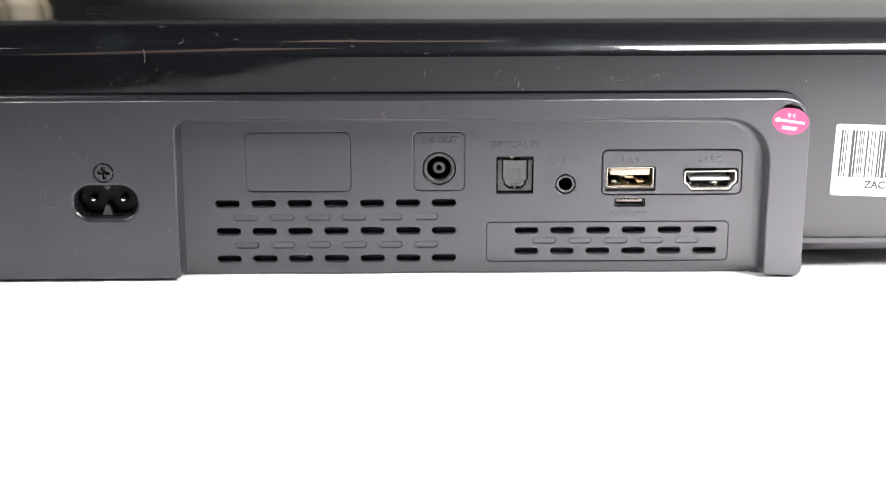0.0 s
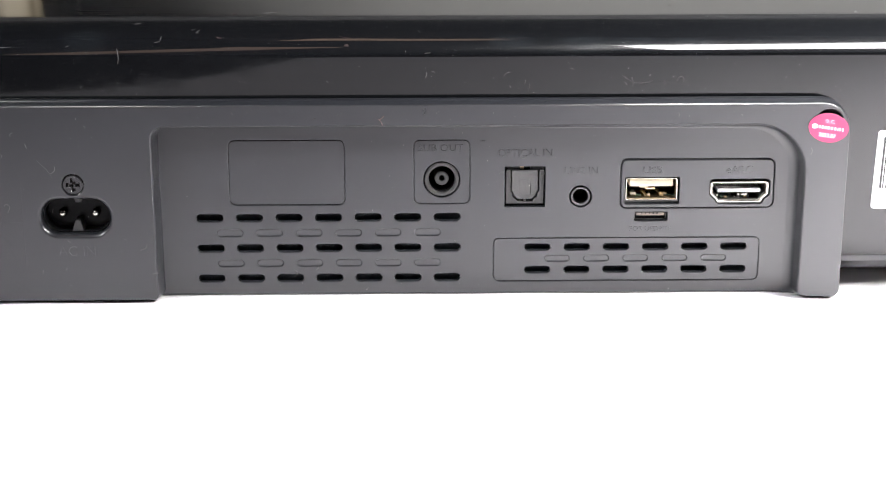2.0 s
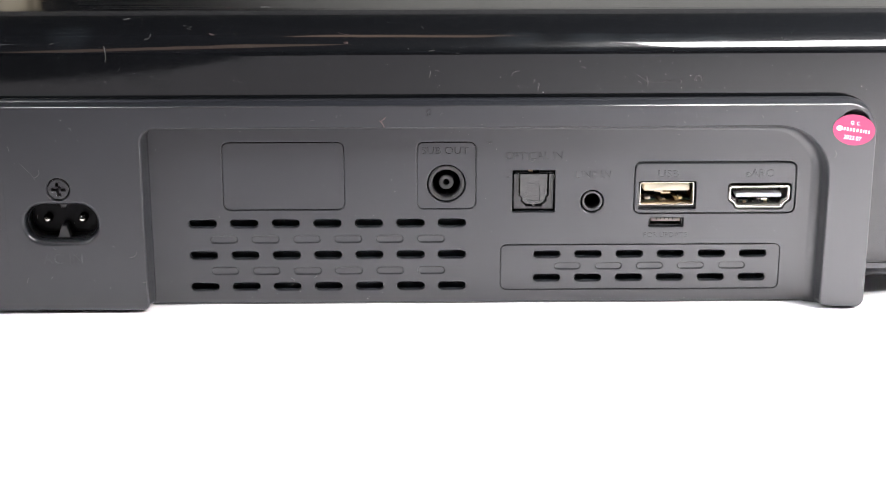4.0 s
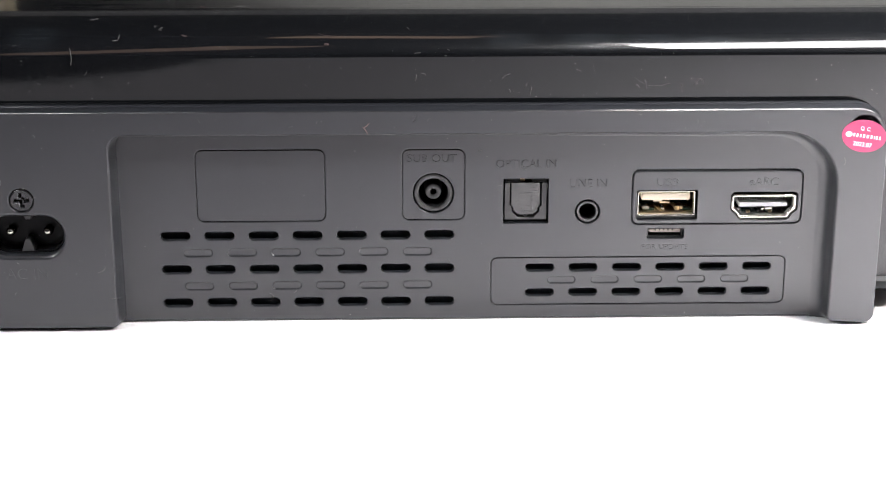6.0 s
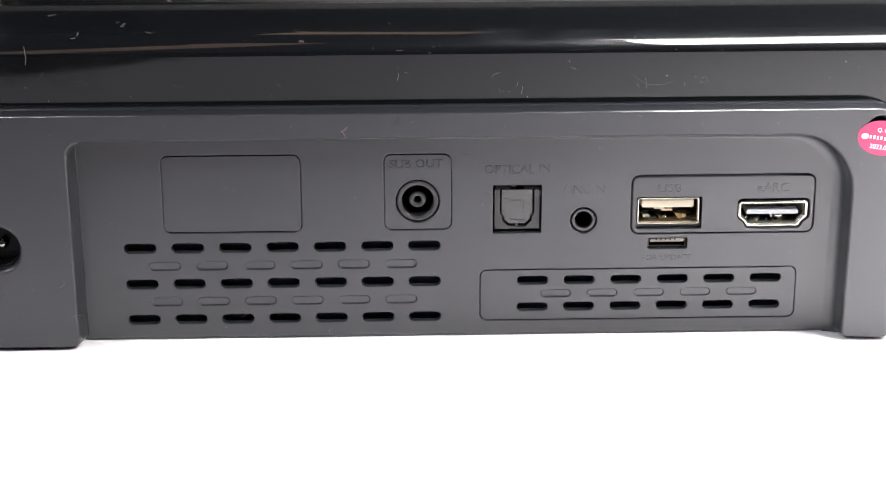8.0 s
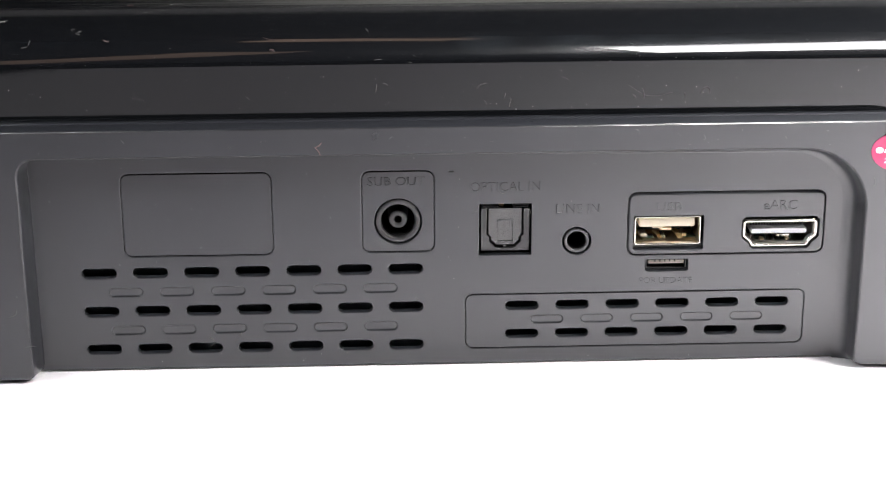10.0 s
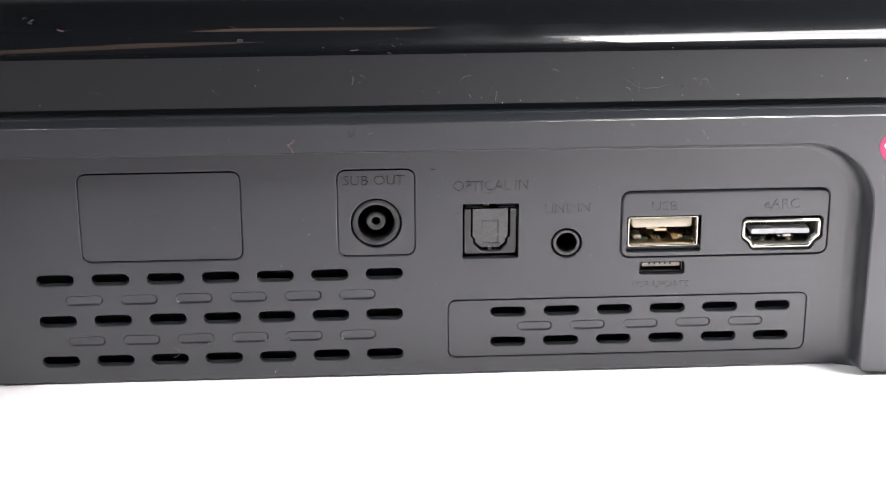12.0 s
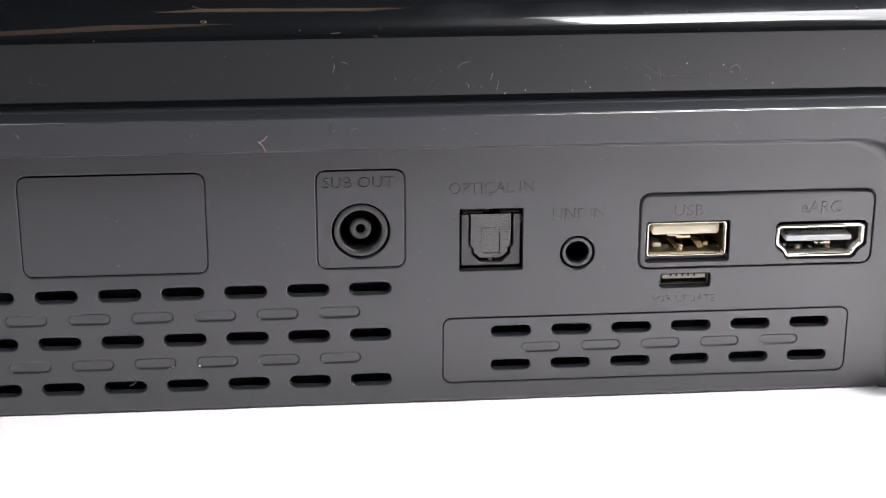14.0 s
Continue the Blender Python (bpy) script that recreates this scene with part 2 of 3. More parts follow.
def lettering(name, text, x, y, z, height, width, mat, parent, label, raised=0.1, tilt=0.0, thick=0.0):
    """Built-in font letters standing on the back, fitted into width and height from the lower left corner."""
    data = bpy.data.curves.new(name, "FONT")
    data.body, data.extrude, data.resolution_u, data.offset = text, 0.2, 3, thick - 0.02
    data.bevel_depth, data.bevel_resolution = 0.025, 0
    ob = bpy.data.objects.new(name, data)
    scene.collection.objects.link(ob)
    mesh = bpy.data.meshes.new_from_object(ob)
    bpy.data.objects.remove(ob)
    xs = [v.co.x for v in mesh.vertices]
    ys = [v.co.y for v in mesh.vertices]
    sx, sy = width / (max(xs) - min(xs)), height / (max(ys) - min(ys))
    c, s = math.cos(radians(tilt)), math.sin(radians(tilt))
    for v in mesh.vertices:
        u, w = (v.co.x - min(xs)) * sx, (v.co.y - min(ys)) * sy
        v.co = place(x + u * c - w * s, y - (raised if v.co.z > 0.21 else 0), z + u * s + w * c)
    mesh.name = name
    mesh.materials.append(mat)
    out = new(name, mesh)
    out.parent = parent
    tagged(out, label)
    return out


# ---- the table and the room ----


def slab(name, outline, z, thick, mat, kind="structure", label="", category=""):
    """A horizontal sheet in metres with its upper side at z."""
    bm = bmesh.new()
    up = [bm.verts.new((x, y, z)) for x, y in outline]
    low = [bm.verts.new((x, y, z - thick)) for x, y in outline]
    bm.faces.new(up)
    bm.faces.new(low[::-1])
    for k in range(len(up)):
        bm.faces.new((up[k - 1], low[k - 1], low[k], up[k]))
    ob = part(name, bm, mat)
    return tagged(ob, label, category, kind=kind)


slab("table_sheet", [(1.2, -0.42), (1.2, 0.75), (-1.0, 0.75), (-1.0, -0.228), (-0.40, -0.243), (-0.20, -0.258), (-0.15, -0.270), (-0.12, -0.286), (-0.10, -0.305), (-0.085, -0.325), (-0.065, -0.35), (-0.03, -0.385), (0.05, -0.42)], 0, 0.012, SHEET,
     label="smooth white sheet spread over a table top", category="table")
slab("floor", [(2.2, -2.2), (2.2, 2.2), (-2.2, 2.2), (-2.2, -2.2)], -0.75, 0.05, FLOOR, label="dark studio floor", category="floor")
slab("ceiling", [(2.2, -2.2), (2.2, 2.2), (-2.2, 2.2), (-2.2, -2.2)], 2.0, 0.05, WALLS, label="dark studio ceiling", category="ceiling")


def room_wall(name, x0, x1, y0, y1, mat, label):
    ob = slab(name, [(x1, y0), (x1, y1), (x0, y1), (x0, y0)], 2.0, 2.75, mat, label=label, category="wall")
    return ob


room_wall("wall_north", -2.3, 2.3, 2.2, 2.3, WALLS, "dark studio wall")
room_wall("wall_south", -2.3, 2.3, -2.3, -2.2, WALLS, "dark studio wall")
room_wall("wall_west", -2.3, -2.2, -2.2, 2.2, WALLS, "dark studio wall")
room_wall("wall_east", 2.2, 2.3, -2.2, 2.2, WALLS, "dark studio wall")
# the paper runs straight behind the bar; its left end is bent back to darken its reflection
bend = [(0.06 - 0.415 * k / 28, 0.90 + 0.34 * (k / 28) ** 2.6) for k in range(29)]
tagged(slab("backdrop", [(1.4, 0.90), (1.4, 0.92), *[(x + 0.004, y + 0.02) for x, y in bend], *bend[::-1]], 0.25, 1.0, BACK), "low pale grey paper backdrop behind the table", "backdrop", kind="structure")
# unseen board added for the grey band mirrored along the case's top
band_board = slab("band_board", [(1.4, 0.89), (1.4, 0.93), (-0.6, 0.93), (-0.6, 0.89)], 0.33, 0.07, BAND_GREY)
band_board.parent = bpy.data.objects["backdrop"]


def build_curtain():
    bm = bmesh.new()
    n = 60
    rows = []
    for z in (0.27, -0.7):
        for back in (0, 0.004):
            rows.append([bm.verts.new((-0.62 + 0.303 * k / n, 0.92 + back + 0.012 * math.sin(k * 0.9), z)) for k in range(n + 1)])
    for a, b in ((0, 2), (1, 3), (0, 1), (2, 3)):
        for k in range(n):
            bm.faces.new((rows[a][k], rows[a][k + 1], rows[b][k + 1], rows[b][k])).smooth = True
    return tagged(part("curtain", bm, CURTAIN), "short pleated beige curtain beyond the table", "curtain")


build_curtain()


def glow(name, colour, strength):
    m = material(name, colour, 0.6)
    b = m.node_tree.nodes["Principled BSDF"]
    b.inputs["Emission Color"].default_value = (*colour, 1)
    b.inputs["Emission Strength"].default_value = strength
    return m


def ceiling_glow(points, width, mat, label):
    """A flat glowing strip added under the ceiling for its streak in the glossy bend."""
    (ax, ay), (bx, by) = points
    n = Vector((by - ay, ax - bx)).normalized() * width / 2
    ob = slab("ceiling_glow", [(ax + n.x, ay + n.y), (bx + n.x, by + n.y), (bx - n.x, by - n.y), (ax - n.x, ay - n.y)], 1.948, 0.03, mat)
    tagged(ob, label, "ceiling light", group="ceiling lights", kind="thing")


# unseen strips that glow only to draw the streaks mirrored in the bend
WARM = glow("warm_streak_glow", (0.80, 0.55, 0.42), 1.4)
COOL = glow("white_streak_glow", (0.9, 0.9, 0.95), 6.0)
ceiling_glow(((-0.72, -1.70), (-0.20, 0.72)), 0.16, WARM, "long dim warm glowing strip added under the ceiling")
ceiling_glow(((-0.24, 1.98), (0.12, 1.86)), 0.22, WARM, "short dim warm glowing strip added under the ceiling")
ceiling_glow(((-0.95, 0.93), (-0.66, 0.91)), 0.05, COOL, "short white glowing strip added under the ceiling")

# ---- the soundbar ----
soundbar = tagged(new("soundbar"), "black plastic soundbar seen from behind, glossy rounded top, matte connector panel", "soundbar")
FRONT = -6.0
FIELD = -0.35
RIM_TOP, FACE_TOP, CASE_BACK = 45.5, 56.0, 0.3


def build_body():
    """The glossy case: one profile from the rounded bottom edge over the back to the top, drawn along the bar."""
    prof = [(70, 3.0), (9, 4.0), (3.0, 5.2), (1.2, 5.5), (0.4, 5.9), (0, 6.4)]
    prof += [(0, 12), (0, 44), (0, 46.6), (0, 55.0), (0, 55.75)]
    for k in range(41):
        a = radians(90 * k / 40)
        prof.append((30 - 30 * math.cos(a), FACE_TOP + 6 * math.sin(a)))
    prof += [(50, 62.2), (90, 62.2), (96, 60), (98, 50), (98, 10), (92, 3)]
    xs = [-470, -460, -92, 80, 420, 430]
    bm = bmesh.new()
    rows = []
    for k, x in enumerate(xs):
        shrink = 0.94 if k in (0, len(xs) - 1) else 1
        rows.append([bm.verts.new(place(x, 49 + (y + CASE_BACK - 49) * shrink, 32 + (z - 32) * shrink)) for y, z in prof])
    n = len(prof)
    for i in range(len(xs) - 1):
        for k in range(n):
            (y0, z0), (y1, z1) = prof[k], prof[(k + 1) % n]
            if i == 2 and y0 == 0 and y1 == 0 and z1 < 44.5:
                continue
            if i == 2 and k in (1, 2, 3, 4):
                continue
            f = bm.faces.new((rows[i][k], rows[i][(k + 1) % n], rows[i + 1][(k + 1) % n], rows[i + 1][k]))
            f.smooth = True
    bm.faces.new(rows[0])
    bm.faces.new(rows[-1][::-1])
    return part("case", bm, GLOSS, soundbar, "glossy piano-black case with dust and fingerprints")


case = build_body()


def build_bottom_cover(x0, x1):
    """The matte strip under the case's lower edge."""
    prof = [(70, 1.6), (5, 1.3), (3.2, 1.6), (2.2, 2.4), (1.5, 4.0), (1.1, 5.45), (3, 6.5), (70, 6.5)]
    bm = bmesh.new()
    rows = [[bm.verts.new(place(x, y + CASE_BACK, z)) for y, z in prof] for x in (x0, x1)]
    n = len(prof)
    for k in range(n):
        bm.faces.new((rows[0][k], rows[0][(k + 1) % n], rows[1][(k + 1) % n], rows[1][k])).smooth = k in (1, 2, 3)
    bm.faces.new(rows[0])
    bm.faces.new(rows[1][::-1])
    return part("bottom_cover", bm, MATTE, soundbar, "dark matte strip under the glossy case")


build_bottom_cover(80.2, 419)
build_bottom_cover(-459, -92.2)


def raised_outline():
    """The raised frame round the recess, anticlockwise, with what each point borders on: 0 outside, 1 recess."""
    pts = [(-300, RIM_TOP), (-300, -2.9)]
    side = [0, 0]

    def go(points, s):
        pts.extend(points)
        side.extend([s] * len(points))

    def arc(cx, cz, r, a0, a1, n, rz=None):
        return [(cx + r * math.cos(radians(a0 + (a1 - a0) * k / n)), cz + (rz or r) * math.sin(radians(a0 + (a1 - a0) * k / n))) for k in range(n + 1)]

    go(arc(-83.3, -1.6, 1.3, -90, 0, 4), 1)
    go(arc(-79.0, 37.1, 3.0, 180, 90, 6), 1)
    go(arc(62.5, 28.5, 11.6, 90, 0, 14), 1)
    go(arc(75.4, -1.4, 1.4, 180, 270, 4), 1)
    go(arc(82.4, -0.9, 2.0, -90, 0, 4), 0)
    go(arc(78.0, 39.1, 6.4, 0, 90, 8), 0)
    return pts, side


OUTLINE, SIDE = raised_outline()


def inlet_outline(grow=0.0):
    return rounded(-109.4 - grow, -92.8 + grow, 13.95 - grow, 22.75 + grow, 4.3 + grow, 8)


def build_frame():
    bm = bmesh.new()

    def row(d_out, y_out, d_in, y_in):
        out_loop = offset(OUTLINE, d_out)
        made = []
        for k, (x, z) in enumerate(OUTLINE):
            if SIDE[k]:
                soft = 0.12 if x < 50 else min(1.0, 0.25 + (x - 50) / 26) if z > 34 else 1.0
                d = 0.4 + (d_in - 0.4) * soft if d_in > 0.4 else d_in
                xo, zo = offset_in[d_in][k] if soft == 1 else offset(OUTLINE, d)[k]
                made.append(bm.verts.new(place(xo, y_in, zo)))
            else:
                made.append(bm.verts.new(place(out_loop[k][0], y_out, out_loop[k][1])))
        return made

    outside = [(-0.22, -6.0), (-0.12, -5.98), (-0.04, -5.92), (0.0, -5.8), (0.18, -4.3), (0.27, -3.3), (0.36, -2.3), (0.4, -1.9), (0.52, -1.7), (0.58, -1.2), (0.58, -0.9), (0.4, -0.6), (0.5, 2.0)]
    inside = [(-0.52, -6.0), (-0.38, -5.96), (-0.25, -5.86), (-0.17, -5.66), (0.05, -4.2)]
    inside += [(0.25 + 2.6 * (1 - math.cos(radians(a))), -2.6 + 2.62 * math.sin(radians(a))) for a in (0, 20, 40, 55, 70, 82, 90)] + [(2.95, 0.3)]
    steps = [(*o, *i) for o, i in zip(outside, inside)]
    offset_in = {s[2]: offset(OUTLINE, s[2]) for s in steps}
    rows = [row(*s) for s in steps]
    for a, b in zip(rows, rows[1:]):
        bridge(bm, a, b)
    holes = []
    lip, _ = stepped(bm, inlet_outline(), [(0.95, FRONT), (0.66, FRONT + 0.05), (0.4, FRONT + 0.18), (0.18, FRONT + 0.4), (0.05, FRONT + 0.7), (0, FRONT + 1.1), (-0.1, FRONT + 3)])
    holes.append(lip)
    sink, _ = stepped(bm, ring(-101.3, 26.4, 2.68, 28), [(0.2, FRONT), (0.06, FRONT + 0.05), (0, FRONT + 0.25), (0, FRONT + 1.6)])
    holes.append(sink)
    hole, _ = stepped(bm, ring(79.4, 40.6, 3.4, 28), [(0.25, FRONT), (0, FRONT + 0.3), (0, FRONT + 3.5)], closed=True)
    holes.append(hole)
    cap(bm, [rows[0], *holes])
    return part("connector_panel", bm, MATTE, soundbar, "matte black raised connector panel", fix=False)


panel = build_frame()

# the recess with its slots, blind pads, framed fields and openings
PITCH = 9.677
LEFT_SLOTS = [(-69.69 + PITCH * i, z) for z in (16.3, 8.58, 0.86) for i in range(7)]
LEFT_PADS = [(-64.85 + PITCH * i, z) for z in (12.45, 4.72) for i in range(6)]
RIGHT_SLOTS = [(10.69 + PITCH * i, z) for z in (8.46, 2.66) for i in range(6)]
RIGHT_PADS = [(15.53 + PITCH * i, 5.56) for i in range(5)]
SUB, JACK = (-12.9, 25.75), (21.0, 21.3)


def field(cx, cz, w, h, r):
    return rounded(cx - w / 2, cx + w / 2, cz - h / 2, cz + h / 2, r, 5)


def hdmi_outline(g=0.0):
    x0, x1, z0, z1 = 52.75 - g, 67.05 + g, 19.55 - g, 24.95 + g
    return [(x1, z1 - 0.5), (x1 - 0.5, z1), (x0 + 0.5, z1), (x0, z1 - 0.5), (x0, z0 + 2.3), (x0 + 0.2, z0 + 1.95), (x0 + 1.3, z0 + 1.1), (x0 + 1.6, z0 + 0.4), (x0 + 2.1, z0),
            (x1 - 2.1, z0), (x1 - 1.6, z0 + 0.4), (x1 - 1.3, z0 + 1.1), (x1 - 0.2, z0 + 1.95), (x1, z0 + 2.3)]


def build_recess():
    bm = bmesh.new()
    # outer rim
    edge = [(76.5, 42), (-84, 42), (-84, -3.45), (76.5, -3.45)]
    top, last = stepped(bm, edge, [(-0.5, 0), (-0.15, 0.12), (0, 0.5), (0, 8)])

    def opening(loop, lip=0.24, deep=1.5, y=0.0):
        a, b = stepped(bm, loop, [(lip, y), (0.6 * lip, y + 0.09 * lip), (0.3 * lip, y + 0.28 * lip), (0.1 * lip, y + 0.58 * lip), (0, y + lip), (-0.02, y + deep)])
        return a

    def pad(loop, y=0.0):
        a, b = stepped(bm, loop, [(0.24, y), (0.14, y + 0.015), (0.06, y + 0.06), (0.01, y + 0.14), (-0.03, y + 0.21), (-0.1, y + 0.25), (-0.22, y + 0.26)], closed=True)
        return a

    def framed(loop, sunk, holes):
        """A field of its own level inside a thin groove."""
        r, tall = 0.1 - 0.7 * sunk, 0.1 - 0.7 * sunk
        turn = [(-0.13 - tall * (1 - math.cos(radians(a))), sunk + r * (1 - math.sin(radians(a)))) for a in (0, 22, 45, 68, 90)]
        a, b = stepped(bm, loop, [(0.3, 0), (0.2, 0.015), (0.11, 0.05), (0.04, 0.12), (0.0, 0.22), (0.0, 0.38), (-0.11, 0.38), *turn])
        cap(bm, [b, *holes])
        return a

    holes = []
    holes += [opening(field(x, z, 6.5, 1.9, 0.93)) for x, z in LEFT_SLOTS]
    holes += [pad(field(x, z, 6.3, 1.65, 0.8)) for x, z in LEFT_PADS]
    holes.append(framed(rounded(-64.6, -36.5, 19.6, 35.75, 1.5), 0.0, []))
    holes.append(framed(rounded(-19.7, -6.05, 19.75, 35.65, 1.5), 0.0, [opening(ring(*SUB, 4.5, 40), 0.2)]))
    vents = [opening(field(x, z, 6.3, 1.65, 0.8)) for x, z in RIGHT_SLOTS] + [pad(field(x, z, 6.1, 1.5, 0.73)) for x, z in RIGHT_PADS]
    holes.append(framed(rounded(-0.2, 65.4, -0.2, 10.85, 1.4), 0.0, vents))
    usb = [opening(rounded(31.75, 45.15, 19.4, 26.15, 0.4), 0.12, 1.6, FIELD), opening([(x, z + (0.4 if z > 24 else 0)) for x, z in offset(hdmi_outline(), 0.28)], 0.1, 1.6, FIELD)]
    holes.append(framed(rounded(30.7, 68.3, 18.35, 30.7, 1.6), FIELD, usb))
    holes.append(opening(rounded(2.4, 12.35, 18.75, 28.9, 0.25), 0.12))
    holes.append(opening(ring(*JACK, 2.75, 32), 0.2, 2.0))
    holes.append(opening(rounded(34.3, 42.5, 15.0, 17.35, 0.45), 0.15))
    cap(bm, [top, *holes])
    return part("recess_plate", bm, MATTE, panel, "matte black recessed plate with slots and openings", fix=False)


recess = build_recess()
part("inner_board", box(-76, -5, 3.6, 4.2, -2.6, 18.4), BOARD, soundbar, "dark board close behind the slots")
part("inner_board", box(4, 67, 3.6, 4.2, -0.6, 11.5), BOARD, soundbar, "dark board close behind the slots")
part("inner_housing", box(-80, 72, 8.5, 9.5, -3.2, 41), DARK, soundbar, "dark inner wall behind the slots")
for foot_x in (-140, 66):
    bm = prism(ring(foot_x, 0, 6, 24), 0, 1)
    for v in bm.verts:
        x, y, z = v.co
        v.co = ((x, 0.014 + (z - RISE * MM), 0.0 if y < 0.0005 else 0.0048))
    part("rubber_foot", bm, RUBBER, soundbar, "low round rubber foot")

# ---- connectors ----


def lathe(cx, cz, prof, n=40):
    """A turned piece round an axis through the panel: rows of radius and depth."""
    bm = bmesh.new()
    rows = [loop_at(bm, ring(cx, cz, r, n), y) for r, y in prof]
    for a, b in zip(rows, rows[1:]):
        bridge(bm, a, b)
    return bm


def lathe_into(bm, cx, cz, prof, n=16):
    rows = [loop_at(bm, ring(cx, cz, r, n), y) for r, y in prof]
    for a, b in zip(rows, rows[1:]):
        bridge(bm, b, a)


def lump(x, z, y, w, h, deep):
    """A small rounded contact."""
    return prism(rounded(x - w / 2, x + w / 2, z - h / 2, z + h / 2, min(w, h) * 0.42, 4), y, y + deep, min(w, h) * 0.3)


def build_power_inlet():
    inlet = part("power_inlet", tube(inlet_outline(-0.05), inlet_outline(-0.45), FRONT + 2.4, FRONT + 6.2, 0.12), VOID, panel, "black two-pin power inlet with metal pins")
    bm = bmesh.new()
    loop = loop_at(bm, inlet_outline(-0.5), FRONT + 6.05)
    cap(bm, [loop])
    part("inlet_floor", bm, VOID, inlet)
    for x in (-105.1, -97.0):
        prof = [(0.02, -2.6), (0.4, -2.55), (0.7, -2.35), (0.88, -2.0), (0.92, -1.6)]
        pin = part("pin", lathe(x, 18.3, prof, 20), STEEL, inlet, "round bright metal pin tip")
        part("pin_sleeve", lathe(x, 18.3, [(0.9, -1.62), (1.0, -1.5), (1.05, 6)], 20), SHINY, inlet, "black sleeve of the contact pin")
    tooth = [(-99.7, 14.3), (-100.6, 17.1), (-101.6, 17.1), (-102.6, 14.3)]
    part("key_tooth", prism(tooth, FRONT + 2.3, FRONT + 6.0, 0.15), PORT, inlet)
    upper = [(-99.9, 22.5), (-102.3, 22.5), (-101.7, 21.0), (-100.5, 21.0)]
    part("key_tooth", prism(upper, FRONT + 4.0, FRONT + 6.0, 0.2), PORT, inlet)


build_power_inlet()


def build_screw():
    cx, cz, y = -101.3, 26.4, FRONT
    bm = bmesh.new()
    rim = loop_at(bm, ring(cx, cz, 2.55, 28), y + 0.4)
    mid = loop_at(bm, ring(cx, cz, 2.4, 28), y + 0.2)
    inner = loop_at(bm, ring(cx, cz, 2.15, 28), y + 0.12)
    low = loop_at(bm, ring(cx, cz, 2.55, 28), y + 1.6)
    bridge(bm, low, rim), bridge(bm, rim, mid), bridge(bm, mid, inner)
    w, l = 0.46, 1.6
    cross = [(l, w), (w, w), (w, l), (-w, l), (-w, w), (-l, w), (-l, -w), (-w, -w), (-w, -l), (w, -l), (w, -w), (l, -w)]
    a = radians(4)
    cross = [(cx + x * math.cos(a) - z * math.sin(a), cz + x * math.sin(a) + z * math.cos(a)) for x, z in cross]
    top, deep = stepped(bm, cross, [(0.14, y + 0.12), (0.03, y + 0.22), (0, y + 0.5), (-0.24, y + 1.5)])
    cap(bm, [inner, top])
    cap(bm, [deep])
    lathe_into(bm, cx, cz, [(0.02, y + 0.75), (0.2, y + 0.8), (0.3, y + 1.0), (0.34, y + 1.55)])
    return part("screw", bm, SCREW, panel, "black cross-head screw sunk in the panel", fix=False)


build_screw()


def build_sub_jack():
    x, z = SUB
    ob = part("coaxial_socket", lathe(x, z, [(4.25, 6), (4.3, 0.9), (4.26, 0.45), (4.15, 0.28), (3.95, 0.22), (3.45, 0.22), (3.32, 0.3), (3.25, 0.5), (3.2, 1.0)]), PORT, recess, "round black coaxial socket with a centre hole")
    part("bore", lathe(x, z, [(3.22, 0.95), (3.1, 1.6), (3.0, 6.9), (0.1, 6.9)]), SHINY, ob)
    part("centre_post", lathe(x, z, [(2.0, 7), (1.8, 1.8), (1.72, 1.45), (1.6, 1.32), (1.45, 1.28), (0.85, 1.28), (0.75, 1.36), (0.7, 1.6), (0.66, 5)]), PORT, ob)


build_sub_jack()


def build_line_jack():
    x, z = JACK
    ob = part("line_socket", lathe(x + 0.05, z - 0.05, [(2.45, 6), (2.45, 0.7), (2.42, 0.45), (2.34, 0.37), (2.2, 0.35), (1.96, 0.35), (1.87, 0.4), (1.83, 0.55), (1.8, 1.0)], 32), RIM, recess, "round black audio socket with a dark metal rim")
    part("bore", lathe(x, z, [(1.81, 0.95), (1.76, 1.4), (1.65, 12.0), (0.1, 12.0)], 32), VOID, ob)


build_line_jack()


